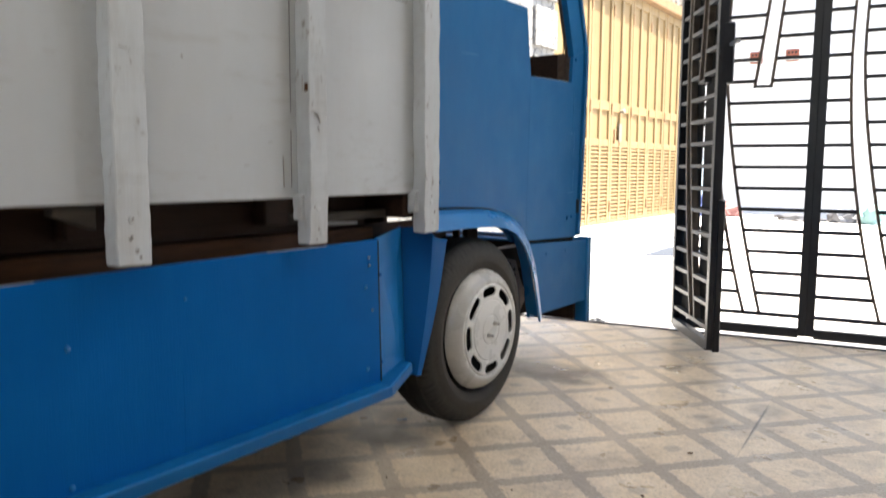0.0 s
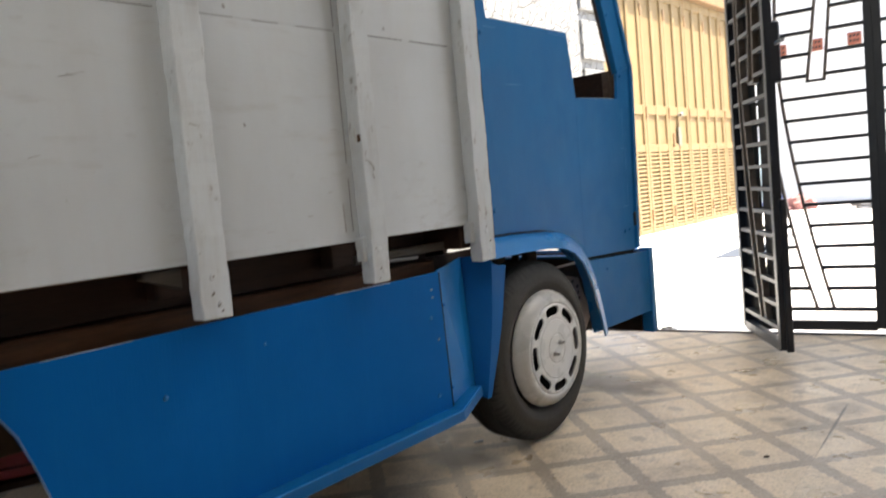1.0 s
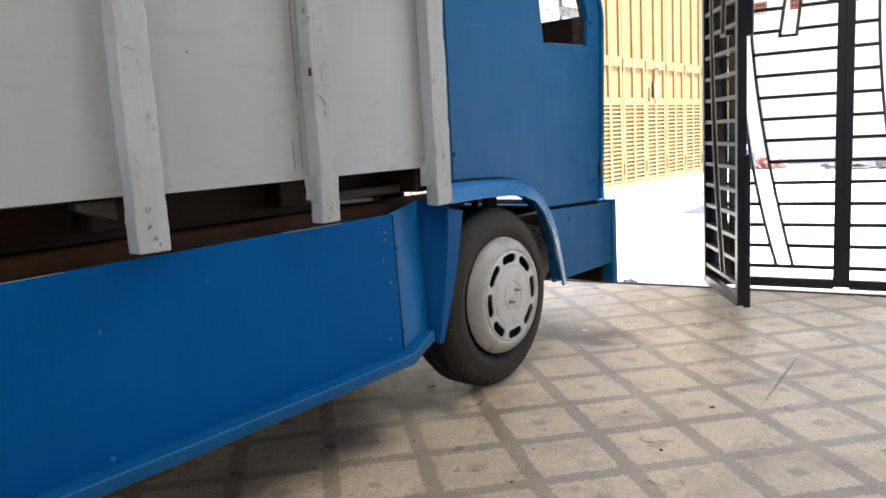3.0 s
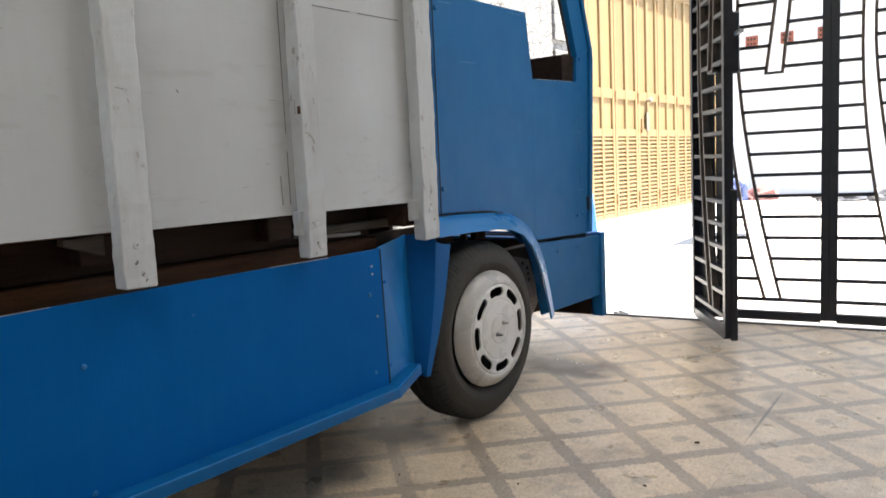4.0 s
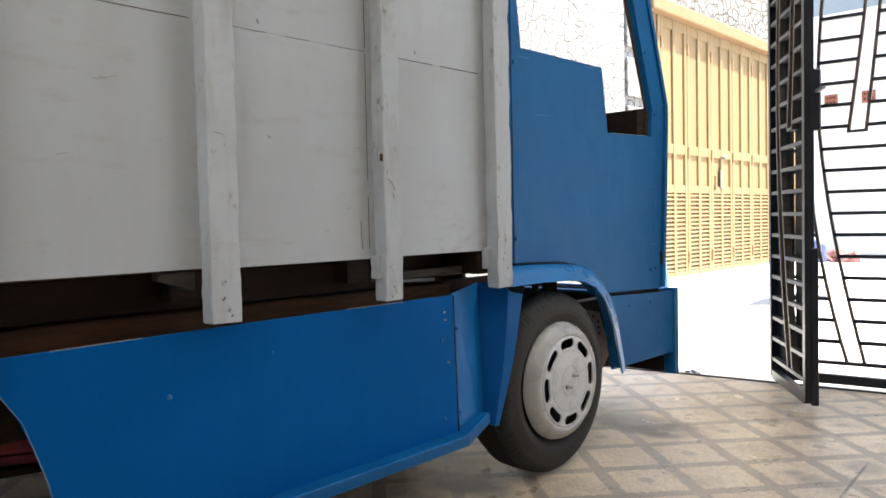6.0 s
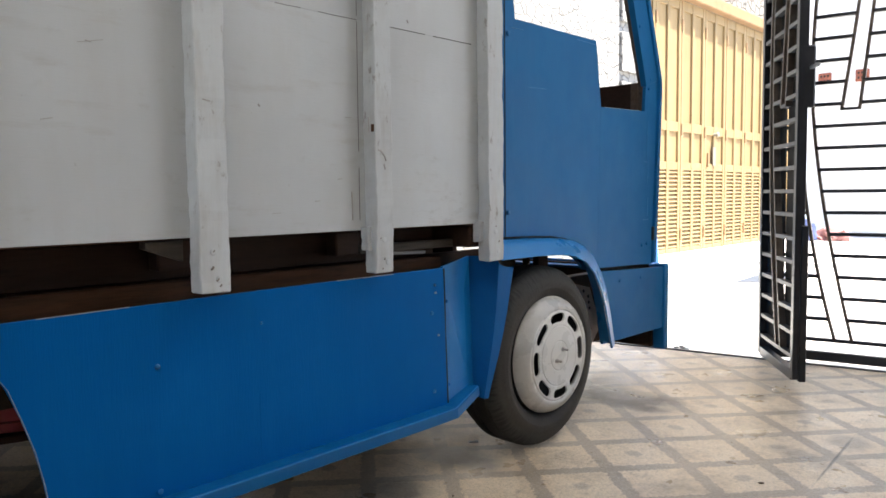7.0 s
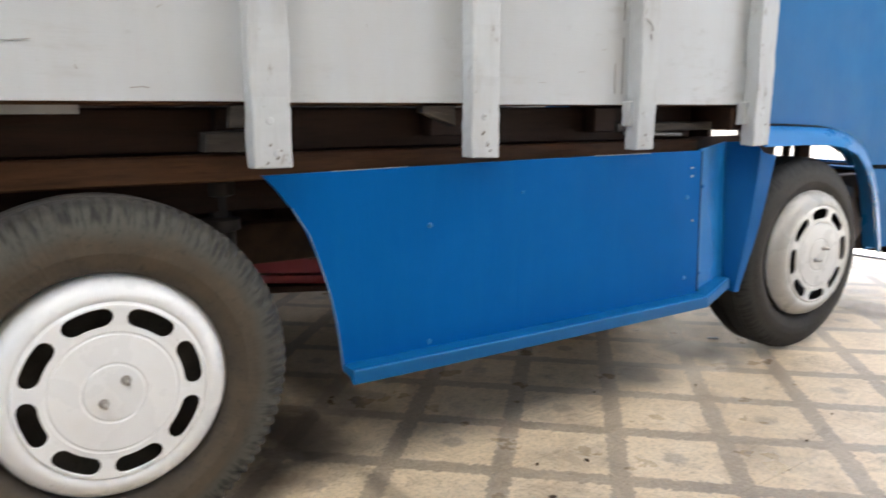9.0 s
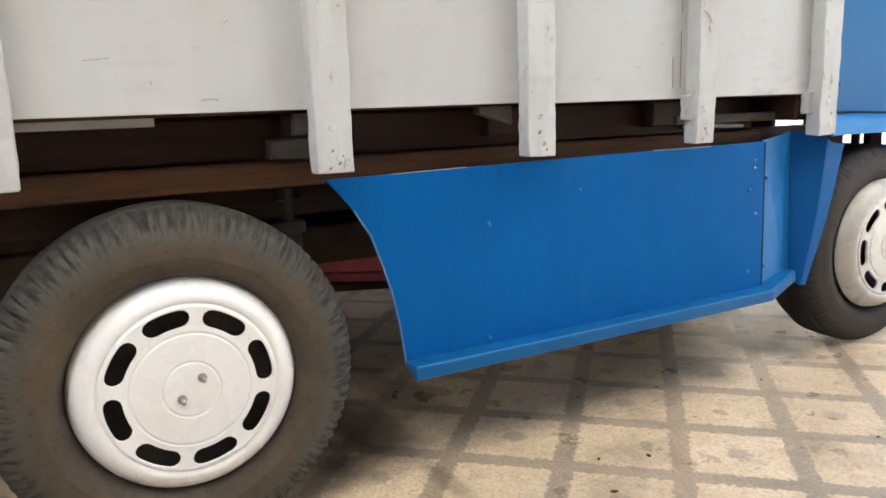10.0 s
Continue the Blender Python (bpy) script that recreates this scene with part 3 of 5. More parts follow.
solid("wall_north", plate([(LEFT_X, gate_y(LEFT_X), 3.2), (RIGHT_X, gate_y(RIGHT_X), 3.2), (RIGHT_X, gate_y(RIGHT_X), ROOM_H + 0.15), (LEFT_X, gate_y(LEFT_X), ROOM_H + 0.15)], (GN.x, GN.y, 0), 0.2), GARAGE_WALL, "cream lintel wall over the gateway", "", "structure")


# ---- the truck ----
truck = thing("truck", (-0.66, -0.6, 0), "home-built truck, blue plywood cab, white wooden stake bed, parked indoors", "truck")
PLANK_X, POST_T = -0.042, 0.042
BED_TOP, PLANK_Z, POST_Z, SEAM_Z = 2.02, 0.774, 0.663, 1.29
BED_W = 1.32                                            # from post face to post face
POSTS = ((-2.345, -2.270), (-1.790, -1.719), (-1.325, -1.257), (-0.845, -0.787), (-0.405, -0.335))
ENDS = (-3.02, -0.335)


def bed_side(x, inward, shown):
    """Posts, plywood panels, ledger and bolts of one side of the bed. inward: -1 for the side at larger x."""
    for k, (y0, y1) in enumerate(POSTS + ((ENDS[0] + 0.0, ENDS[0] + 0.078),)):
        xs = sorted((x, x + inward * POST_T))
        zb = POST_Z + (0.004, -0.004, 0.0, 0.002, 0.003, 0.0)[k]
        post = part("post", timber(xs[0], xs[1], y0, y1, zb, BED_TOP, 64, 0.0030, 3.1 * k + (0 if shown else 50)), POST, truck, "rough-sawn upright painted white")
        if shown:
            for z, dy in ((zb + 0.028, 0.008), (zb + 0.085, -0.004)):
                yc = (y0 + y1) / 2 + dy
                part("bolt", lathe([(-0.004, 0.0075), (0.0012, 0.0075), (0.002, 0.005)], (x, yc, z), steps=10), POST, post, "painted-over bolt head")
        # cross bearer behind each post
        if shown:
            part("bearer", rough(box(-BED_W + 0.05, -0.05 if k == 4 else -0.12, y0 - 0.03, y1 - 0.012, 0.705, 0.768, 0.004), 0.002), DARK_WOOD, truck, "dark timber cross bearer")
            if k == 2:
                part("packing_block", rough(side_plate([(y0 - 0.085, 0.771), (y0 - 0.085, 0.757), (y0 - 0.004, 0.728), (y0 - 0.004, 0.773)], -0.058, 0.03, bevel=0.002), 0.002, 30), SMEARED_PALE, truck, "grey painted packing block beside a post")
            if k in (3, 4):
                part("packing_block", rough(timber(-0.046, -0.020, y0 - 0.014, y0 + 0.006, 0.722, PLANK_Z + 0.010, 8, 0.004, k), 0.002, 40), POST, truck, "white painted packing block beside a post")
            elif k != 2:
                mat = SMEARED_PALE if k == 1 else SMEARED
                part("packing_block", rough(side_plate([(y0 - 0.062, 0.722), (y0 - 0.066, 0.688), (y0 + 0.03, 0.684), (y0 + 0.03, 0.728)], -0.075, 0.05, bevel=0.003), 0.003, 30), SMEARED, truck, "grimy packing block beside a post")
                part("packing_strip", rough(side_plate([(y0 - 0.020, 0.772), (y0 - 0.024, 0.731), (y0 + 0.03, 0.731), (y0 + 0.03, 0.772)], -0.060, 0.02, bevel=0.002), 0.002, 30), mat, truck, "grimy upright strip beside a post")
    gaps = [(ENDS[0] + 0.078, POSTS[0][0])] + [(a[1], b[0]) for a, b in zip(POSTS, POSTS[1:])]
    for k, (y0, y1) in enumerate(gaps):
        gap = 0.0002 if k >= 3 else 0.00003
        for z0, z1, out in ((PLANK_Z, SEAM_Z - gap, 0.0), (SEAM_Z + gap, BED_TOP - 0.01, 0.0001)):
            xs = sorted((x + inward * (POST_T - out), x + inward * (POST_T + 0.016)))
            bm = box(xs[0], xs[1], y0 - 0.03, y1 + 0.03, z0 + ((0.004, 0.0045, 0.003, 0.0, 0.001)[k] if z0 == PLANK_Z else 0.0), z1, 0.0003)
            part("side_panel", bm, WHITE, truck, "white painted plywood side panel")
    xs = sorted((x - inward * 0.004, x + inward * (POST_T + 0.02)))
    part("top_rail", rough(box(xs[0], xs[1], ENDS[0] - 0.02, ENDS[1] + 0.01, BED_TOP, BED_TOP + 0.045, 0.005), 0.002), POST, truck)


bed_side(0.0, -1, True)
bed_side(-BED_W, 1, False)
# bed floor, front board, longitudinal sills
for i in range(9):
    x0 = -0.07 - i * 0.1345
    part("bed_board", rough(box(x0 - 0.131, x0, ENDS[0], ENDS[1] - 0.02, 0.772, 0.795, 0.003), 0.0015), BROWN_WOOD, truck)
part("headboard", box(-BED_W + 0.05, -0.06, -0.375, -0.355, 0.775, BED_TOP, 0.002), WHITE, truck)
part("tailboard", box(-BED_W + 0.05, -0.06, ENDS[0] - 0.012, ENDS[0] + 0.006, 0.775, BED_TOP, 0.002), WHITE, truck)
for x0, mat, z0, z1 in ((-0.16, DARK_WOOD, 0.682, 0.766), (-0.13, BROWN_WOOD, 0.628, 0.680), (-0.20, DARK_WOOD, 0.560, 0.626),
                        (-1.20, DARK_WOOD, 0.682, 0.766), (-1.23, BROWN_WOOD, 0.628, 0.680)):
    part("bed_sill", rough(box(x0 - 0.07, x0, ENDS[0] + 0.05, -0.47, z0, z1, 0.004), 0.002, 6), mat, truck, "long timber sill under the bed")
part("grey_strip", rough(box(-0.125, -0.085, -2.95, -2.055, 0.757, 0.776, 0.002), 0.001), STRIP_GREY, truck, "grey metal strip under the bed edge")
# steel ladder chassis and axles
for x0 in (-0.42, -0.90):
    part("chassis_rail", box(x0 - 0.05, x0, -2.9, 0.9, 0.40, 0.50, 0.004), RUST, truck, "rusty steel chassis rail")
for y0 in (-2.6, -1.45, -0.7, 0.5):
    part("crossmember", box(-0.90, -0.42, y0, y0 + 0.06, 0.41, 0.49, 0.004), RUST, truck)
for y0 in (-2.05, 0.0):
    part("axle", lathe([(-1.12, 0.035), (-0.2, 0.035)], (0, y0, 0.31), steps=16), RUST, truck, smooth=True)
part("leaf_spring", ribbon([(-0.47, -1.52, 0.47), (-0.47, -1.75, 0.38), (-0.47, -2.05, 0.345), (-0.47, -2.35, 0.38), (-0.47, -2.6, 0.47)], 0.035, 0.06, (1, 0, 0)), RUST, truck)
part("running_board", rough(side_plate([(-1.68, 0.402), (-1.34, 0.348), (-1.34, 0.316), (-1.68, 0.354)], -0.56, 0.03), 0.002), MAROON, truck, "maroon painted board under the bed")
part("running_board", rough(side_plate([(-1.66, 0.342), (-1.34, 0.306), (-1.34, 0.284), (-1.66, 0.322)], -0.575, 0.03), 0.002), MAROON, truck, "maroon painted board under the bed")
part("step_board", rough(side_plate([(-1.70, 0.318), (-1.32, 0.280), (-1.32, 0.268), (-1.70, 0.300)], -0.55, 0.2), 0.002), DARK_WOOD, truck, "dark timber under the maroon boards")
part("prop_shaft", lathe([(-0.62, 0.03), (-0.58, 0.03)], (0, -1.6, 0.36), steps=12), RUST, truck)
part("damper", bar((-0.33, -1.86, 0.61), (-0.35, -1.92, 0.36), 0.05, 0.05, (0, 1, 0), bevel=0.01), RUST, truck, "dark spring damper behind the wheel")
part("spring_hanger", lathe([(0.0, 0.030), (0.03, 0.030), (0.034, 0.040), (0.055, 0.040), (0.06, 0.022), (0.10, 0.022), (0.105, 0.034), (0.13, 0.034), (0.135, 0.026), (0.175, 0.026)], (-0.22, -1.795, 0.49), axis="z", steps=18), GREASY, truck, "dark greasy spring hanger", True)

# side skirt, with the cut round the rear wheel
SKIRT_X = -0.052
arc = [(-1.759, 0.643), (-1.735, 0.617), (-1.704, 0.578), (-1.671, 0.526), (-1.650, 0.466), (-1.631, 0.405), (-1.617, 0.337), (-1.604, 0.236)]
skirt = part("side_skirt", side_plate(arc + [(-1.19, 0.238), (-0.533, 0.245), (-0.546, 0.654), (-1.14, 0.650)], SKIRT_X, 0.012, bevel=0.0015), BLUE, truck, "blue painted sheet skirt between the wheels")
for y, z, bare in ((-1.398, 0.521, 0), (-1.401, 0.264, 0), (-0.596, 0.531, 0), (-0.589, 0.309, 0), (-1.151, 0.577, 1), (-0.583, 0.609, 1), (-0.581, 0.587, 1), (-0.570, 0.466, 1)):
    part("rivet", lathe([(-0.002, 0.0060 - 0.0025 * bare), (0.0025, 0.0056 - 0.0025 * bare), (0.004, 0.0025)], (SKIRT_X, y, z), steps=10), (PALE_CHIP if y > -1 else BLUE_LIGHT) if bare else BLUE_LIGHT, skirt, "bare white rivet head" if bare else "")
part("worn_edge", ribbon([(SKIRT_X - 0.001, y - 0.0003, z) for y, z in arc[2:]], 0.0011, 0.0026, (1, 0, 0)), PALE_CHIP, skirt, "bare greyish cut edge of the sheet")
part("worn_edge", ribbon([(SKIRT_X - 0.001, y, 0.6432 + (y + 1.759) * 0.01454) for y in (-1.62, -1.45)], 0.0012, 0.0026, (1, 0, 0)), PALE_CHIP, skirt, "bare greyish cut edge of the sheet")
part("worn_edge", ribbon([(SKIRT_X - 0.001, y, 0.6522 + 0.0003) for y in (-0.93, -0.74)], 0.0016, 0.0026, (1, 0, 0)), PALE_CHIP, skirt, "bare greyish cut edge of the sheet")
part("open_joint", ribbon([(SKIRT_X - 0.003, -0.5305, 0.262), (SKIRT_X - 0.003, -0.5385, 0.46), (SKIRT_X - 0.003, -0.5435, 0.652)], 0.0045, 0.006, (1, 0, 0)), VOID, skirt, "dark open joint at the end of the skirt")
part("sheet_seam", box(SKIRT_X - 0.002, SKIRT_X + 0.0004, -1.160, -1.155, 0.24, 0.42), BLUE, skirt, "faint overlap of two blue sheets")
part("far_skirt", side_plate([(y, z) for y, z in arc] + [(-0.527, 0.245), (-0.527, 0.652)], -1.255, 0.012), BLUE, truck, "blue skirt on the far side")
# rolled lip along its foot, turning in at the front
def lip_strip(stations):
    bm = bmesh.new()
    rings = []
    for (x, y), (ox, oy), z in stations:
        prof = ((0, 0.014), (0.040, 0.016), (0.048, 0.015), (0.052, 0.011), (0.053, -0.014), (0.046, -0.016), (0.03, -0.004), (0, -0.002))
        rings.append([bm.verts.new((x + ox * a, y + oy * a, z + b)) for a, b in prof])
    for a, b in zip(rings, rings[1:]):
        for i in range(len(a)):
            bm.faces.new((a[i], a[(i + 1) % len(a)], b[(i + 1) % len(a)], b[i]))
    bm.faces.new(rings[0]), bm.faces.new(rings[-1])
    return bm
part("skirt_lip", lip_strip([((-0.053, -1.606), (1, 0), 0.235), ((-0.053, -1.19), (1, 0), 0.238), ((-0.053, -0.85), (1, 0), 0.242), ((-0.053, -0.553), (1, 0.12), 0.246), ((-0.112, -0.395), (0.9, 0.35), 0.266)]), BLUE_LIP, truck, "rolled blue lip along the skirt")
# thin strip for the highlight along the lip's upper outer edge
part("lip_highlight", ribbon([(-0.003, -1.604, 0.2482), (-0.003, -1.19, 0.2512), (-0.003, -0.85, 0.2552), (-0.004, -0.552, 0.2592), (-0.066, -0.385, 0.2792)], 0.003, 0.003, (0, 0, 1)), LIP_GLINT, truck, "paler strip painting the highlight along the lip")
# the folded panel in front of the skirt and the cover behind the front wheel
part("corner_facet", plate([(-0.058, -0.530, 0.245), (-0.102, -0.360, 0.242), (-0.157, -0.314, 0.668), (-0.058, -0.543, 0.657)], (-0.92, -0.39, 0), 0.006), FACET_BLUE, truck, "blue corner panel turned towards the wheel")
for y, z in ((-0.521, 0.555), (-0.510, 0.31)):
    part("rivet", lathe([(-0.002, 0.005), (0.003, 0.005), (0.0045, 0.003)], (-0.058 - (y + 0.537) * 0.42, y, z), steps=8), BLUE, truck)
# one sheet bent back outwards from the fold, its free edge cut round the tyre
COVER_EDGE = ((0.236, -0.343), (0.30, -0.317), (0.36, -0.291), (0.43, -0.266), (0.50, -0.245), (0.57, -0.228), (0.626, -0.214))
bm = bmesh.new()
rows = []
for k, (z, y_edge) in enumerate(COVER_EDGE):
    w = k / (len(COVER_EDGE) - 1)
    x_fold, y_fold, z_fold = -0.10 - 0.055 * w, -0.362 + 0.046 * w, 0.240 + (z - 0.236) * 1.095
    row = []
    for i in range(13):
        a = i / 12
        # out from the fold first, then flat along the side
        out = math.sin(min(1.0, a / 0.55) * math.pi / 2)
        y_turn = y_edge - 0.02 - 0.052 * w
        x = x_fold + (-0.057 - x_fold) * out
        y = y_fold + (y_turn - y_fold) * out if a < 0.55 else y_turn + (y_edge - y_turn) * (a - 0.55) / 0.45
        row.append(bm.verts.new((x, y, z_fold + (z - z_fold) * a ** 1.5 + 0.006 * w * math.sin(a * 7))))
    rows.append(row)
for p, q in zip(rows, rows[1:]):
    for i in range(12):
        bm.faces.new((p[i], p[i + 1], q[i + 1], q[i]))
bmesh.ops.recalc_face_normals(bm, faces=bm.faces)
bmesh.ops.solidify(bm, geom=bm.faces[:], thickness=0.005)
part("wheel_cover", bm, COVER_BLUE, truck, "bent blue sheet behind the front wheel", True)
for y0, y1 in ((-0.17, -0.006), (0.062, 0.078), (0.125, 0.190)):
    part("arch_stay", rough(box(-0.23, -0.205, y0, y1, 0.50, 0.71, 0.003), 0.002), RUST, truck, "dark stay above the front wheel")


def wheel(y, cap_x, zc, phase, CR, lug, R, out, ty, tz, dish):
    """Tyre, enamelled pressed cap with eight slots, hub disc and two bolts. cap_x: the plane of the cap's rim."""
    tyre_out = cap_x + out
    prof = [(-0.19, 0.20), (-0.185, 0.25), (-0.178, 0.285), (-0.165, R - 0.02), (-0.14, R - 0.002), (-0.105, R), (-0.10, R - 0.008), (-0.095, R), (-0.05, R), (-0.046, R - 0.008), (-0.042, R - 0.001),
            (-0.030, R - 0.005), (-0.020, R - 0.013), (-0.011, R - 0.025), (-0.005, R - 0.037), (-0.001, R - 0.05), (0.003, 0.25), (0.002, 0.235), (0.0022, 0.2335), (0.0016, 0.232), (-0.003, 0.215), (-0.012, 0.203), (-0.03, 0.196), (-0.06, 0.19)]
    def wave(k, i, r, a):
        if 10 <= k <= 13:
            cut = i % 3 == 0
            return (r - (lug if cut else 0.0) + 0.0012 * noise.noise(Vector((i * 0.5, k, 0))), a - (lug * 0.6 if cut else 0))
        return r, a
    w = part("wheel", lathe([(-0.16, 0.12), (-0.10, 0.12), (-0.095, 0.2), (-0.17, 0.2)], (tyre_out, ty, tz), steps=40), RUST, truck, "road wheel", True)
    bm = lathe(prof, (tyre_out, ty, tz), steps=288, wave=wave)
    for v in bm.verts:
        v.co.z = max(v.co.z, 0.001)               # flattened where it stands
    part("tyre", bm, RUBBER if y > -1 else RUBBER_REAR, w, "dusty black worn tyre", True)
    # black disc: the shade behind the slots put into its colour
    part("rim_backing", lathe([(-0.05, 0.185), (-0.03, 0.185)], (cap_x, y, zc), steps=48), VOID, w, "black disc standing for the shade behind the slots")
    # cap: polar grid, eight stadium slots left out
    bm = bmesh.new()
    heights = [(0.0, 0.0452), (0.044, 0.0450), (0.046, 0.0449), (0.0480, 0.0432), (0.0500, 0.0432), (0.0520, 0.0449), (0.054, 0.0449), (0.0955, 0.0446), (0.0975, 0.0445), (0.0995, 0.0424), (0.1015, 0.0424), (0.1035, 0.0438), (0.1055, 0.0438)]
    r_in, r_out, mid = 0.1125, 0.1430, 0.12775
    slot_r = [r_in + (r_out - r_in) * 0.5 * (1 - math.cos(math.pi * k / 6)) for k in range(7)]
    heights += [(r, 0.043) for r in slot_r] + [(0.1465, 0.0428), (0.149, 0.0395), (0.1515, 0.038), (0.154, 0.040), (0.158, 0.0415), (0.165, 0.0405), (0.174, 0.0355), (0.183, 0.027), (0.1915, 0.014), (0.197, -0.004), (0.192, -0.010)]
    heights = [(r * CR / 0.197, h * dish) for r, h in heights]
    r_in, r_out, mid = (q * CR / 0.197 for q in (r_in, r_out, mid))
    half = radians(17.8)
    rad = (r_out - r_in) / 2
    cols = 16                                     # per slot sector: 4 web, 8 slot, 4 web
    rings = []
    for r, h in heights:
        ring = []
        if r == 0:
            rings.append([bm.verts.new((cap_x + h, y, zc))])
            continue
        inset = max(0.0, rad ** 2 - (min(max(r, r_in), r_out) - mid) ** 2) ** 0.5
        hw = half - (rad - inset) / mid
        for s in range(8):
            c = radians(45) * s + radians(phase)
            edges = [-radians(22.5) + (radians(22.5) - hw) * k / 4 for k in range(4)] + [-hw + 2 * hw * k / 8 for k in range(8)] + [hw + (radians(22.5) - hw) * k / 4 for k in range(4)]
            for e in edges:
                ring.append(bm.verts.new((cap_x + h, y + r * math.cos(c + e), zc + r * math.sin(c + e))))
        rings.append(ring)
    n = 8 * cols
    for i in range(n):
        bm.faces.new((rings[0][0], rings[1][i], rings[1][(i + 1) % n]))
    for k in range(1, len(rings) - 1):
        in_slot = r_in - 1e-6 <= heights[k][0] < r_out - 1e-6
        for i in range(n):
            if in_slot and 4 <= i % cols < 12:
                continue
            bm.faces.new((rings[k][i], rings[k][(i + 1) % n], rings[k + 1][(i + 1) % n], rings[k + 1][i]))
    bmesh.ops.recalc_face_normals(bm, faces=bm.faces)
    bmesh.ops.solidify(bm, geom=bm.faces[:], thickness=0.006)
    cap = part("hubcap", bm, CAP_DUSTY if y > -1 else CAP, w, "white enamelled pressed hubcap with eight slots", True)
    for dy, dz in ((0.0195, 0.019), (-0.0175, -0.015)):
        part("hub_bolt", lathe([(-0.002, 0.0085), (0.0015, 0.0085), (0.002, 0.0062), (0.007, 0.0062), (0.008, 0.004), (0.020, 0.004), (0.021, 0.0025)], (cap_x + 0.0460 * dish, y + dy, zc + dz), steps=8), STEEL, w, "worn steel bolt with its nut")
    return w


wheel(-2.050, -0.030, 0.3015, 14.0, 0.2005, 0.0052, 0.321, 0.040, -2.056, 0.303, 1.02)
wheel(0.003, -0.071, 0.3155, 4.0, 0.2000, 0.0008, 0.307, 0.009, -0.006, 0.309, 0.92)
for y in (-2.05, 0.0):          # far side wheels
    part("far_tyre", lathe([(-0.10, 0.2), (-0.10, 0.27), (-0.08, 0.31), (0.08, 0.31), (0.10, 0.27), (0.10, 0.2)], (-1.16, y, 0.31), steps=56), RUBBER, truck, "tyre on the far side", True)

part("bulkhead", rough(box(-0.20, -0.18, -0.52, -0.16, 0.45, 0.683, 0.002), 0.002), DARK_WOOD, truck, "dark board between bed and cab")
part("bulkhead_back", rough(box(-1.2, -0.236, -0.30, -0.28, 0.36, 0.768, 0.002), 0.002), DARK_WOOD, truck, "dark board between bed and cab")
part("bulkhead_back", rough(box(-0.236, -0.2, -0.30, -0.28, 0.36, 0.681, 0.002), 0.002), DARK_WOOD, truck)
part("grey_rail", rough(box(-0.135, -0.115, -0.80, -0.37, 0.706, 0.730, 0.003), 0.002), SMEARED_PALE, truck, "dull grey rail under the bed")
part("pipe", bar((-0.15, -0.74, 0.702), (-0.14, -0.53, 0.694), 0.010, 0.010, bevel=0.002), GREY_STEEL, truck, "grey pipe under the bed")

# cab
CAB_X, CAB_T, CAB_W = -0.153, 0.014, 1.05
SEAM_Y = 0.452
# the foot of the rear panel is cut round the wheel, under the wing
rear = [(-0.142, 0.668), (0.0, 0.668), (0.128, 0.660), (0.218, 0.644), (0.293, 0.618), (0.33, 0.592), (0.350, 0.572), (SEAM_Y, 0.570), (0.469, 1.193), (0.432, 1.438), (-0.076, 1.436), (-0.102, 1.66), (-0.125, 1.96), (-0.142, 1.96)]
fore = [(SEAM_Y - 0.004, 0.570), (0.886, 0.556), (0.908, 0.90), (0.932, 1.300), (0.930, 1.338), (0.860, 1.340), (0.824, 1.300), (0.816, 1.200), (0.465, 1.192)]
pillar = [(0.930, 1.340), (0.765, 1.807), (0.705, 1.96), (0.570, 1.96), (0.655, 1.784), (0.824, 1.305)]
roof_rail = [(-0.142, 1.962), (0.716, 1.962), (0.690, 2.03), (-0.142, 2.03)]
for x, side in ((CAB_X, 1), (CAB_X - CAB_W + CAB_T, 0)):
    for name, outline, label in (("cab_rear_panel", rear, "blue painted plywood panel behind the door step"), ("cab_door_panel", fore, "blue painted plywood door panel"), ("roof_rail", roof_rail, "")):
        if not side:                      # the far side is cut higher
            outline = [(y, max(z, 0.66)) for y, z in outline]
        p = part(name, side_plate(outline, x + (0.0005 if name == "cab_door_panel" else 0.0), CAB_T, bevel=0.0002), CAB_BLUE, truck, label)
        if side and name == "cab_rear_panel":
            for y, z in ((-0.116, 1.385), (-0.118, 1.60), (-0.118, 0.80)):
                part("rivet", lathe([(-0.002, 0.0085), (0.004, 0.008), (0.006, 0.004)], (x, y, z), steps=12), CAB_BLUE, p)
        if side and name == "cab_door_panel":
            for y, z in ((0.862, 1.335), (0.842, 0.645), (0.80, 0.64)):
                part("rivet", lathe([(-0.002, 0.0085), (0.004, 0.008), (0.006, 0.004)], (x, y, z), steps=12), CAB_BLUE, p)
    if side:
        for y, z in ((0.762, 1.541), (0.845, 1.296)):
            part("rivet", lathe([(-0.002, 0.0075), (0.003, 0.007), (0.005, 0.003)], (x + 0.004, y, z), steps=12), CAB_BLUE, truck)
    part("windscreen_pillar", side_plate(pillar, x + 0.004, CAB_T + 0.012, bevel=0.002), CAB_BLUE, truck, "slanting blue windscreen pillar")
    inner = [(0.885, 1.205), (0.885, 1.318), (0.700, 1.80), (0.640, 1.95), (0.605, 1.95), (0.670, 1.795), (0.855, 1.311), (0.855, 1.205)]
    part("pillar_lining", side_plate(inner, x - CAB_T - 0.003, 0.033), PILLAR_WOOD, truck, "grey-brown timber behind the pillar")
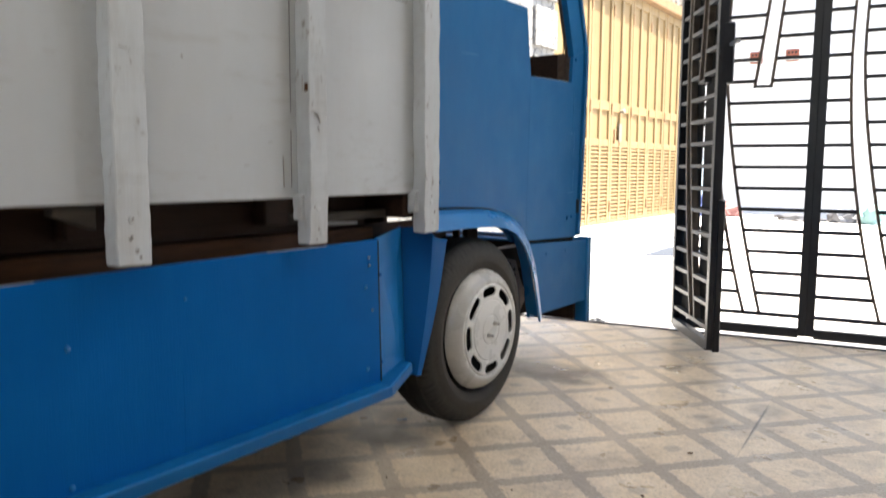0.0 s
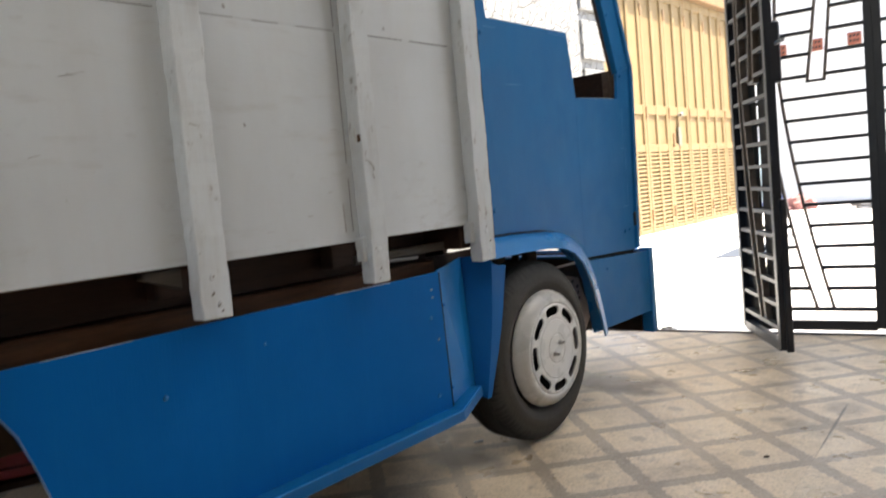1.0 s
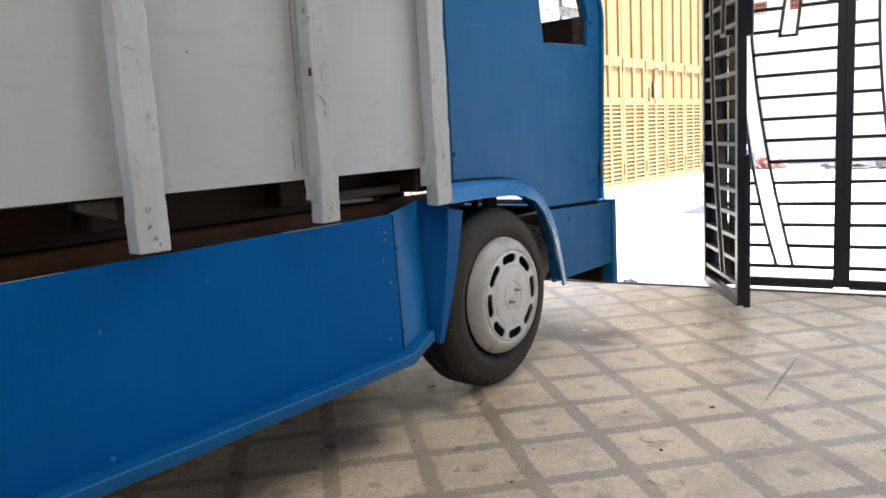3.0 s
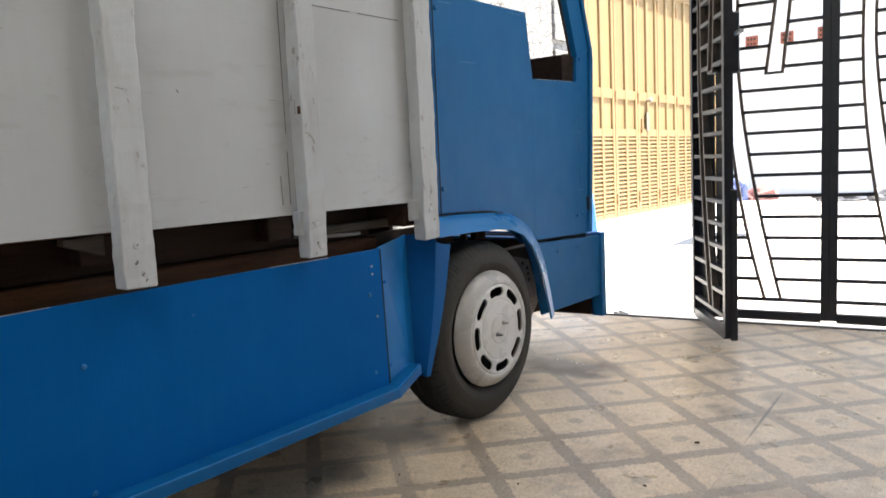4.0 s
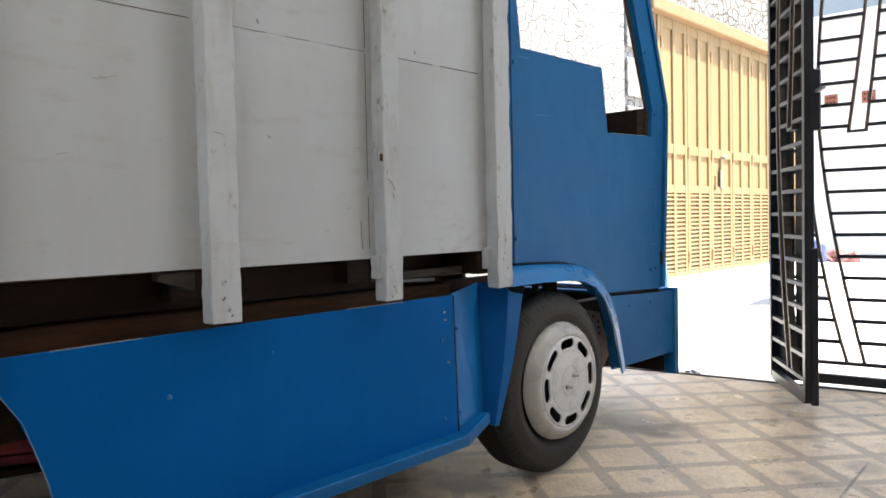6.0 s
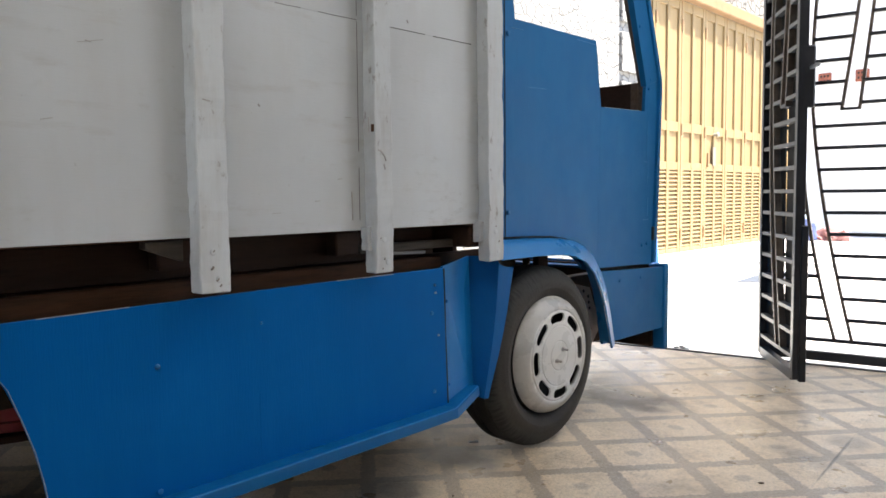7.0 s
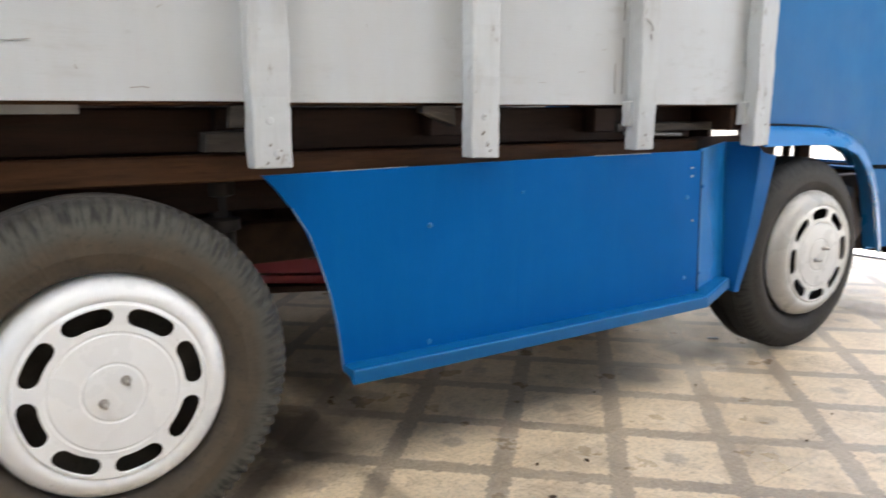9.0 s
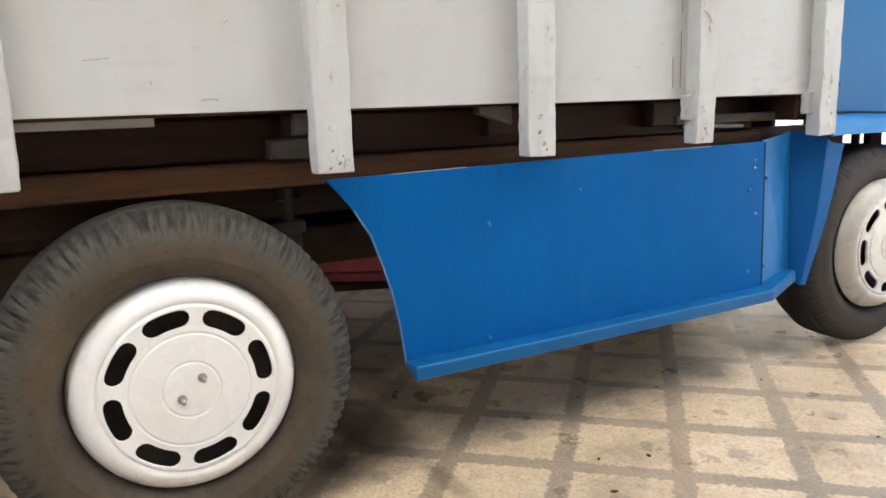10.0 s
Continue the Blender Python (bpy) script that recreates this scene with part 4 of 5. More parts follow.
part("open_joint", ribbon([(CAB_X, -0.1335, 0.670), (CAB_X, -0.132, 1.1), (CAB_X, -0.1325, 1.5), (CAB_X, -0.1325, 1.95)], 0.0040, 0.003, (1, 0, 0)), VOID, truck, "dark joint up the rear edge of the cab")
# pale strips: chips on the cab edges, with their highlight put into the colour
for pts in ([(-0.06, 1.4375), (0.14, 1.4375)], [(0.22, 1.437), (0.40, 1.437)], [(0.434, 1.425), (0.448, 1.33)], [(0.50, 1.193), (0.78, 1.200)]):
    part("pale_edge", ribbon([(CAB_X - 0.001, y, z) for y, z in pts], 0.0022, 0.003, (1, 0, 0)), PALE_CHIP, truck, "pale chips and painted highlight along the cab board's edge")
part("cab_roof", rough(box(CAB_X - CAB_W + 0.01, CAB_X - 0.002, -0.142, 0.70, 2.03, 2.05, 0.004), 0.002), CAB_BLUE, truck)
part("cab_front", plate([(CAB_X - 0.016, 0.896, 0.665), (CAB_X - CAB_W + 0.03, 0.896, 0.665), (CAB_X - CAB_W + 0.03, 0.925, 1.326), (CAB_X - 0.016, 0.925, 1.326)], (0, 1, -0.06), 0.014), CAB_BLUE, truck, "blue cab front below the windscreen")
part("corner_trim", ribbon([(CAB_X - 0.002, 0.894, 0.56), (CAB_X - 0.002, 0.917, 0.9), (CAB_X - 0.002, 0.938, 1.30), (CAB_X - 0.002, 0.936, 1.340), (CAB_X - 0.002, 0.770, 1.807), (CAB_X - 0.002, 0.712, 1.96)], 0.022, 0.03, (1, 0, 0)), CAB_BLUE, truck, "blue edging strip up the cab corner")
part("door_latch", rough(box(CAB_X - 0.004, CAB_X + 0.012, 0.884, 0.902, 0.655, 0.715, 0.004), 0.002), BLACK, truck, "small black latch")
part("dash_board", box(CAB_X - CAB_W + 0.03, CAB_X - 0.016, 0.872, 0.893, 1.06, 1.331, 0.003), DARK_WOOD, truck, "dark board across the dash")
part("dash_post", rough(box(CAB_X - 0.085, CAB_X - 0.052, 0.850, 0.871, 1.06, 1.329, 0.003), 0.002), PILLAR_WOOD, truck, "brown upright by the windscreen pillar")
part("cab_floor", box(CAB_X - CAB_W + 0.03, CAB_X - 0.016, -0.14, 0.87, 0.705, 0.725), DARK_WOOD, truck)
part("seat_box", box(CAB_X - CAB_W + 0.08, CAB_X - 0.06, -0.10, 0.30, 0.725, 1.02, 0.02), DARK_WOOD, truck)
# front wing over the wheel
outer = [(-0.235, 0.711), (-0.18, 0.713), (-0.041, 0.711), (0.128, 0.704), (0.218, 0.692), (0.293, 0.668), (0.35, 0.630), (0.408, 0.567), (0.446, 0.498), (0.475, 0.406), (0.507, 0.278)]
edge = [(-0.275, 0.655), (-0.22, 0.656), (-0.10, 0.656), (0.045, 0.651), (0.125, 0.641), (0.200, 0.616), (0.26, 0.569), (0.307, 0.497), (0.332, 0.442), (0.360, 0.354), (0.382, 0.278)]
bm = bmesh.new()
rings = []
for (y0, z0), (y1, z1) in zip(outer, edge):
    pts = []
    for a, x in ((0.08, -0.160), (0.02, -0.137), (0.02, -0.117), (0.12, -0.103), (0.30, -0.088), (0.55, -0.072), (0.80, -0.058), (0.97, -0.049), (1.0, -0.053), (0.95, -0.060), (0.75, -0.070), (0.45, -0.088), (0.25, -0.108), (0.2, -0.16)):
        pts.append(bm.verts.new((x, y0 + (y1 - y0) * a, z0 + (z1 - z0) * a)))
    rings.append(pts)
for a, b in zip(rings, rings[1:]):
    for i in range(len(a)):
        bm.faces.new((a[i], a[(i + 1) % len(a)], b[(i + 1) % len(b)], b[i]))
bm.faces.new(rings[0]), bm.faces.new(rings[-1])
part("wing_joint", ribbon([(CAB_X + 0.001, y, z + 0.0035) for y, z in outer[1:7]], 0.006, 0.004, (1, 0, 0)), VOID, truck, "dark joint between wing and cab")
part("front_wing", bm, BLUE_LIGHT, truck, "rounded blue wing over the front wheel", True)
# bumper
part("bumper_side", side_plate([(0.475, 0.554), (1.035, 0.531), (1.033, 0.262), (0.955, 0.262), (0.50, 0.262), (0.475, 0.35)], CAB_X - 0.004, 0.014, bevel=0.0015), CAB_BLUE, truck, "blue end panel of the bumper")
part("bumper_corner", box(CAB_X - 0.05, CAB_X + 0.004, 1.005, 1.048, 0.162, 0.545, 0.004), CAB_BLUE, truck, "blue corner strip of the bumper")
part("bumper_front", box(CAB_X - CAB_W + 0.02, CAB_X - 0.01, 1.012, 1.040, 0.165, 0.540, 0.004), CAB_BLUE, truck, "blue front board of the bumper")
part("bumper_top", box(CAB_X - CAB_W + 0.02, CAB_X - 0.012, 0.92, 1.03, 0.510, 0.522), CAB_BLUE, truck)
# added black board, stands for the shade inside the joint
part("step_shade_board", box(CAB_X - 0.045, CAB_X - 0.022, 0.48, 0.91, 0.50, 0.62), VOID, truck, "added black board that keeps the joint over the bumper dark")
part("bumper_lining", rough(box(CAB_X - CAB_W + 0.04, CAB_X - 0.05, 0.985, 1.010, 0.17, 0.53, 0.003), 0.002), DARK_WOOD, truck, "dark timber behind the bumper")
# pinkish grey, made pale to paint in the light from behind
BRACKET = plain("backlit_pinkish_grey", (0.55, 0.46, 0.41), 0.6, 0.0, 0.35, 25)
plate_b = part("bracket", side_plate([(0.485, 0.495), (0.60, 0.47), (0.635, 0.39), (0.70, 0.30), (0.62, 0.29), (0.565, 0.36), (0.52, 0.42)], -0.28, 0.012, bevel=0.002), BRACKET, truck, "drilled pinkish grey bracket behind the wing")
for y, z in ((0.585, 0.435), (0.59, 0.41), (0.595, 0.385), (0.55, 0.46)):
    part("drilled_hole", lathe([(-0.001, 0.007), (0.0008, 0.007)], (-0.28, y, z), steps=10), VOID, plate_b, "dark drilled hole")
part("tie_rod", bar((-0.30, 0.70, 0.335), (-0.30, 0.60, 0.235), 0.05, 0.03, (1, 0, 0), bevel=0.004), BRACKET, truck, "dull grey tie rod behind the wing")
part("steering_arm", bar((-0.40, 0.42, 0.24), (-0.40, 0.98, 0.225), 0.05, 0.06, bevel=0.004), DARK_WOOD, truck, "dark timber under the bumper")
for y, z in ((0.627, 0.503), (0.80, 0.503)):
    part("rivet", lathe([(-0.002, 0.006), (0.003, 0.006), (0.0045, 0.003)], (CAB_X - 0.004, y, z), steps=10), CAB_BLUE, truck)


def mark(name, pts, x, width, mat, label):
    """A shallow scratch, crack or smear: a bent sliver standing half a millimetre proud of a side face."""
    bm = ribbon([(x, y, z) for y, z in pts], width, 0.0016, (1, 0, 0))
    return part(name, bm, mat, truck, label)


DIRT = plain("dark_grime", (0.40, 0.385, 0.365), 0.8, 0, 0.3, 40)
for pts, w in (([(-0.838, 0.972), (-0.829, 0.971), (-0.815, 0.957), (-0.811, 0.946)], 0.0045), ([(-0.818, 0.938), (-0.814, 0.925)], 0.004), ([(-0.867, 1.05), (-0.866, 1.015)], 0.004),
               ([(-1.31, 1.056), (-1.293, 1.053)], 0.003),
               ([(-0.404, 0.83), (-0.398, 0.812)], 0.004),
               ([(-1.74, 0.668), (-1.735, 0.685)], 0.003), ([(-1.32, 1.35), (-1.31, 1.33)], 0.003)):
    mark("scratch", pts, 0.0022, w * 0.65, DIRT, "dark scrape on a white post")
CHIP = plain("dark_chipped_spot", (0.26, 0.235, 0.21), 0.85, 0, 0.5, 50)
for y, z, w in ((-1.302, 0.712, 0.006), (-1.290, 0.688, 0.005), (-1.283, 0.676, 0.004), (-1.297, 0.748, 0.004), (-0.822, 0.70, 0.004), (-0.834, 0.752, 0.003), (-0.828, 0.676, 0.003),
                (-0.362, 0.72, 0.004), (-0.375, 0.765, 0.003), (-1.762, 0.70, 0.004), (-1.75, 0.676, 0.005), (-1.768, 0.668, 0.004), (-1.742, 0.69, 0.003), (-2.30, 0.70, 0.004)):
    mark("chip", [(y, z), (y + 0.7 * w, z + 0.4 * w), (y + w, z + 1.1 * w)], 0.0014, w * 0.7, CHIP, "dark chipped spot on a white post")
for pts, w in (([(-1.172, 1.316), (-1.168, 1.307)], 0.007), ([(-1.151, 1.063), (-1.147, 1.058)], 0.006), ([(-0.688, 1.317), (-0.684, 1.311)], 0.006),
               ([(-1.585, 1.308), (-1.58, 1.30)], 0.006), ([(-1.0, 0.848), (-0.985, 0.849)], 0.003), ([(-0.93, 0.90), (-0.918, 0.902)], 0.003),
               ([(-0.905, 1.05), (-0.885, 1.051)], 0.002), ([(-1.12, 0.822), (-1.10, 0.823)], 0.002), ([(-1.98, 0.80), (-1.96, 0.802), (-1.95, 0.80)], 0.004), ([(-2.06, 0.835), (-2.058, 0.828)], 0.004),
               ([(-1.93, 0.93), (-1.922, 0.936)], 0.003), ([(-1.78, 1.02), (-1.74, 1.012)], 0.003), ([(-2.16, 0.868), (-2.12, 0.872)], 0.003), ([(-1.60, 1.0), (-1.58, 1.004)], 0.0025),
               ([(-0.888, 0.87), (-0.886, 0.80)], 0.003), ([(-1.531, 1.144), (-1.510, 1.148), (-1.485, 1.154)], 0.0016), ([(-1.517, 1.149), (-1.507, 1.147)], 0.003)):
    mark("scratch", pts, PLANK_X + 0.0010, w * 0.5, DIRT, "dark scrape on a white panel")
# cracks along the joint of the side boards
CRACK = plain("dark_crack_line", (0.10, 0.095, 0.09), 0.9)
for y0, y1, w in ((-1.69, -1.60, 0.0012), (-1.56, -1.335, 0.0020), (-1.235, -1.15, 0.0012), (-1.10, -1.03, 0.0014), (-0.98, -0.862, 0.0014), (-0.775, -0.62, 0.0024), (-0.59, -0.43, 0.0030), (-2.2, -1.95, 0.0013)):
    n = 6
    pts = [(y0 + (y1 - y0) * i / n, SEAM_Z + 0.0012 * noise.noise(Vector((37 * (y0 + (y1 - y0) * i / n), 2.0, 0)))) for i in range(n + 1)]
    mark("crack", pts, PLANK_X + 0.0002, w * 0.7, CRACK, "thin dark crack between two side boards")
for z0, z1 in ((0.80, 0.93), (0.97, 1.285), (1.30, 1.62)):
    mark("crack", [(-0.8625 + 0.001 * noise.noise(Vector((9 * z, 0, 0))), z) for z in (z0, (z0 + z1) / 2, z1)], PLANK_X + 0.0002, 0.0009, CRACK, "thin upright joint of a side board")
for pts, w in (([(0.843, 1.16), (0.838, 1.02), (0.842, 0.90)], 0.0025), ([(0.848, 0.84), (0.846, 0.76)], 0.004), ([(0.80, 0.745), (0.855, 0.748)], 0.002), ([(0.1, 1.225), (0.0, 1.222)], 0.0015), ([(-0.10, 1.435 - 0.028), (-0.03, 1.408)], 0.002), ([(0.30, 1.424), (0.425, 1.422)], 0.002), ([(0.838, 0.99), (0.815, 0.993)], 0.003), ([(0.85, 1.0), (0.851, 0.93), (0.842, 0.925)], 0.003)):
    mark("scuff", pts, CAB_X + 0.0006, w, BLUE_LIGHT, "pale scuff on the blue cab side")
part("knot", rough(box(-0.012, -0.002, -0.8475, -0.844, 1.018, 1.036, 0.001), 0.002, 60), BROWN_WOOD, truck, "split brown knot in a post edge")


# ---- the gate ----
PANEL_W = 0.600
BARS = [0.119 + 0.1043 * i for i in range(24)]
GATE_TOP = 2.62


def curve_u(z):
    """Where the long open stripe runs: its two edges across the panel."""
    d = abs(z - 1.39)
    if z < 1.39:
        return 0.131 + 0.111 * d ** 2, 0.183 + 0.1396 * d ** 1.55
    return 0.131 + 0.09 * d ** 2, 0.183 + 0.085 * d ** 2


def short_u(z):
    s = (z - 1.24) / 0.65
    return 0.315 + 0.09 * s - 0.012 * s * s, 0.390 + 0.068 * s - 0.005 * s * s


# rusty brown, lightened to carry the sunlight on the bars' side faces
STRIPE_EDGE = plain("brown_sunlit_enamel", (0.135, 0.102, 0.078), 0.5, 0, 0.4, 30)


def gate_panel(name, place, flip, label, lock=False, mat=BLACK):
    """A panel of the gate: stiles, rails, ladder bars, the borders of two open stripes. place(u, z, out) gives its points."""
    base = place(0, 0, 0)
    g = thing(name, tuple(base), label, "gate panel", "black steel gate panels by the gateway")
    W = PANEL_W
    up = (place(0.5, 1, 0.1) - place(0.5, 1, 0)).normalized()
    m = (lambda u: W - u) if flip else (lambda u: u)
    for u in (0.0185, W - 0.0185):
        part("stile", bar(place(u, 0.025, 0), place(u, GATE_TOP, 0), 0.037, 0.04, up, bevel=0.002), BLACK, g)
    for z, h in ((0.038, 0.046), (GATE_TOP - 0.02, 0.04)):
        part("rail", bar(place(0.034, z, 0), place(W - 0.034, z, 0), h, 0.036, up, bevel=0.002), BLACK, g)
    for z in BARS:
        if z > GATE_TOP - 0.06:
            continue
        stops = [0.034]
        a, b = curve_u(z)
        stops += [a, b]
        if z > 1.25:
            stops += list(short_u(z))
        stops.append(W - 0.034)
        if z < 0.14:
            stops = [0.034, W - 0.034]
        for a, b in zip(stops[::2], stops[1::2]):
            if b - a > 0.02:
                part("ladder_bar", bar(place(m(a), z, 0), place(m(b), z, 0), 0.017, 0.03, up), mat, g)
    zs = [0.119 + (GATE_TOP - 0.04 - 0.119) * i / 20 for i in range(21)]
    for k in range(2):
        part("stripe_border", ribbon([place(m(curve_u(z)[k]), z, 0.0) for z in zs], 0.014, 0.03, up), STRIPE_EDGE, g, "curved flat bar beside an open stripe")
    zs = [1.240 + (GATE_TOP - 0.04 - 1.240) * i / 10 for i in range(11)]
    for k in range(2):
        part("stripe_border", ribbon([place(m(short_u(z)[k]), z, 0.0) for z in zs], 0.014, 0.03, up), STRIPE_EDGE, g)
    part("stripe_foot", bar(place(m(0.309), 1.240, 0), place(m(0.396), 1.240, 0), 0.013, 0.03, up), mat, g)
    if lock:
        part("lock_case", bar(place(W - 0.02, 1.205, -0.02), place(W - 0.02, 1.470, -0.02), 0.042, 0.06, up, bevel=0.008), BLACK, g, "black lock case")
        part("lock_rod", bar(place(W - 0.20, 1.372, -0.03), place(W + 0.095, 1.372, -0.03), 0.014, 0.014, up), GREY_STEEL, g, "grey sliding bolt")
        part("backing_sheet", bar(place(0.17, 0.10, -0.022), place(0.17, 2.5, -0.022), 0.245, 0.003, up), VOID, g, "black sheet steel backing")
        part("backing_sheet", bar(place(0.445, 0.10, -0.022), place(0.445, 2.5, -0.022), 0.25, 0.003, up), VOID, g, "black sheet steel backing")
        part("foot_bolt", bar(place(W - 0.012, 0.015, -0.02), place(W - 0.012, 0.70, -0.02), 0.04, 0.03, up, bevel=0.003), BLACK, g, "black drop bolt case")
    return g


for k in range(5):
    gate_panel("gate_panel", lambda u, z, out, k=k: gate_place(0.02 + u + k * (PANEL_W - 0.001), z + 0.01, out), False, "closed black steel ladder-bar gate panel with curved open stripes")
LD = Vector((0.3 - -0.015, 1.361 - 1.834, 0)).normalized()
LN = Vector((-LD.y, LD.x, 0))
gate_panel("gate_panel", lambda u, z, out: Vector((-0.02, 1.835, z + 0.012)) + LD * u - LN * out, False, "folded-back black gate panel standing open, with lock and drop bolt", True, LEAF_GREY)


# ---- yellow folding doors ----
Z0, Z1 = STREET + 0.03, DOOR_TOP
slat_mesh = None
def door_leaf():
    global slat_mesh
    d = thing("folding_door", (YX, DOOR_Y0, STREET), "yellow painted folding door leaf with tall panels and louvres", "door", "yellow folding doors along the yard")
    y0, y1, x = DOOR_Y0 + 0.004, DOOR_Y0 + LEAF_W - 0.004, YX - 0.02
    part("back_sheet", box(x - 0.02, x - 0.012, y0, y1, Z0, 1.10), YELLOW, d)
    part("back_sheet", box(x - 0.02, x - 0.007, y0, y1, 1.101, Z1), YELLOW, d)
    for a, b in ((y0, y0 + 0.055), (y0 + LEAF_W / 2 - 0.032, y0 + LEAF_W / 2 + 0.024), (y1 - 0.055, y1)):
        part("stile", box(x - 0.012, x + 0.018, a, b, Z0, Z1, 0.003), YELLOW, d)
    bays = ((y0 + 0.055, y0 + LEAF_W / 2 - 0.032), (y0 + LEAF_W / 2 + 0.024, y1 - 0.055))
    for a, b in bays:
        for z0, z1 in ((Z0, Z0 + 0.05), (1.10, 1.18), (1.50, 1.60), (Z1 - 0.10, Z1)):
            part("rail", box(x - 0.012, x + 0.014, a, b, z0, z1, 0.003), YELLOW, d)
        n = 19
        z_lo, z_hi = Z0 + 0.05, 1.10
        for i in range(n):
            z = z_lo + (z_hi - z_lo) * (i + 0.5) / n
            if slat_mesh is None:
                w = (b - a) / 2
                bm = bmesh.new()
                vs = [bm.verts.new(p) for p in ((-0.010, -w, 0.020), (0.014, -w, -0.008), (0.014, -w, -0.013), (-0.010, -w, 0.014), (-0.010, w, 0.020), (0.014, w, -0.008), (0.014, w, -0.013), (-0.010, w, 0.014))]
                for f in ((0, 1, 5, 4), (1, 2, 6, 5), (2, 3, 7, 6), (3, 0, 4, 7), (0, 3, 2, 1), (4, 5, 6, 7)):
                    bm.faces.new([vs[q] for q in f])
                slat_mesh = mesh_of("slat", bm, YELLOW)
            s = new("slat", slat_mesh)
            s.parent = d
            s.location = (x - YX, (a + b) / 2 - DOOR_Y0, z - STREET)
    return d
leaf = door_leaf()
for k in range(1, LEAVES):
    other = copy_thing(leaf, pose(YX, DOOR_Y0 + LEAF_W * k, STREET))
    bpy.context.view_layer.update()
    if k % 2:
        y0 = DOOR_Y0 + LEAF_W * k
        part("edge_strip", box(YX - 0.014, YX + 0.003, y0 - 0.008, y0 + 0.003, Z0, Z1), TAN, other, "brown joint strip between two leaves")
    if k == 2:
        part("lock_plate", box(YX - 0.002, YX + 0.012, 6.30, 6.37, 1.16, 1.37, 0.004), DULL_BRASS, other, "dull grey-brown lock plate")
        part("knob", lathe([(0.0, 0.02), (0.03, 0.02), (0.045, 0.03), (0.06, 0.022)], (YX - 0.002, 6.34, 1.51), steps=14), DULL_BRASS, other, "dull door knob")
        part("hasp", box(YX - 0.002, YX + 0.02, 6.15, 6.18, 1.14, 1.30, 0.004), TAN, other, "small brown hasp")
for k in range(LEAVES):
    for z in (0.42, 1.52, 2.6):
        solid("hinge", lathe([(-0.06, 0.012), (0.06, 0.012)], (YX + 0.006, DOOR_Y0 + LEAF_W * k, z), axis="z", steps=10), TAN, "brown barrel hinge between yellow door leaves", "hinge", "", "hinges of the yellow doors")
bm = box(YX - 0.05, YX - 0.017, DOOR_Y0 - 0.27, DOOR_Y0 - 0.001, STREET, DOOR_TOP)
for a, b in ((DOOR_Y0 - 0.27, DOOR_Y0 - 0.21), (DOOR_Y0 - 0.06, DOOR_Y0 - 0.001)):
    box(YX - 0.017, YX - 0.003, a, b, STREET, DOOR_TOP, bm=bm)
solid("door_jamb", bm, YELLOW, "fixed yellow panel beside the folding doors", "", "structure")
solid("door_header", rough(box(YX - 0.06, YX + 0.09, DOOR_Y0 - 0.30, DOOR_Y1 + 0.05, DOOR_TOP, DOOR_TOP + 0.13, 0.01), 0.003), TAN, "tan ledge over the yellow folding doors", "", "structure")
for k in range(3):
    vent = solid("vent_brick", box(-1.975 + 0.47 * k, -1.81 + 0.47 * k, 9.27, 9.31, 2.33, 2.49, 0.004), BRICK, "orange vent brick with round holes in the white wall", "vent brick", "", "vent bricks in the far wall")
    for i in range(3):
        for j in range(2):
            part("hole", box(-1.95 + 0.47 * k + 0.044 * i, -1.925 + 0.47 * k + 0.044 * i, 9.267, 9.275, 2.365 + 0.065 * j, 2.395 + 0.065 * j, 0.003), VOID, vent)

# ---- in the yard ----
bm = bmesh.new()
plate([(YX, 4.95, STREET), (-0.50, 4.95, STREET), (-0.95, 9.3, STREET), (YX, 9.3, STREET)], (0, 0, 1), 0.028, bm)
solid("pavement", bm, CONCRETE, "low concrete pavement along the yellow doors", "", "structure")
for k in range(7):
    solid("pilaster_block", rough(box(YX, YX + 0.035, 4.205, 4.635, 0.177 + 0.452 * k, 0.537 + 0.452 * k, 0.006), 0.002), CLADDING, "pale block of the pilaster by the doors", "", "structure")


def heap(name, at, size, mat, label, category, seed):
    """Crumpled cloth or sacking, folded by noise, resting on the ground."""
    bm = bmesh.new()
    bmesh.ops.create_icosphere(bm, subdivisions=3, radius=1.0)
    for v in bm.verts:
        d = 1 + 0.45 * noise.noise(v.co * 1.9 + Vector((seed, 0, 0))) + 0.16 * noise.noise(v.co * 5 + Vector((0, seed, 0)))
        v.co = Vector((v.co.x * size[0] * d, v.co.y * size[1] * d, max(0.0, (v.co.z + 0.35) * size[2] * d)))
    ob = solid(name, bm, mat, label, category, smooth=True)
    ob.location = at
    return ob


# grey for the wedge of shadow laid on the yard
shade_mat = Mat("grey_ground_shade", (0.055, 0.062, 0.075), 0.9, spec=0.05)
shade_mat.tint(shade_mat.ramp(shade_mat.noise(5, 5), 0.4, 0.7, 0, 0.6), (0.068, 0.075, 0.088))
GROUND_SHADE = shade_mat.done()
RED_CLOTH = plain("red_cloth", (0.24, 0.11, 0.10), 0.9)
BLUE_CLOTH = plain("blue_cloth", (0.05, 0.07, 0.17), 0.9)
SACK = plain("pale_blue_sacking", (0.30, 0.38, 0.42), 0.8)
TEAL = plain("teal_plastic", (0.17, 0.30, 0.29), 0.5)
PAVE = STREET + 0.028
heap("crumpled_cloth", (-1.50, 8.4, PAVE), (0.19, 0.16, 0.13), RED_CLOTH, "crumpled red cloth heap on the pavement", "cloth heap", 1.0)
heap("crumpled_cloth", (-1.80, 8.3, PAVE), (0.14, 0.14, 0.19), BLUE_CLOTH, "crumpled dark blue cloth heap on the pavement", "cloth heap", 5.0)
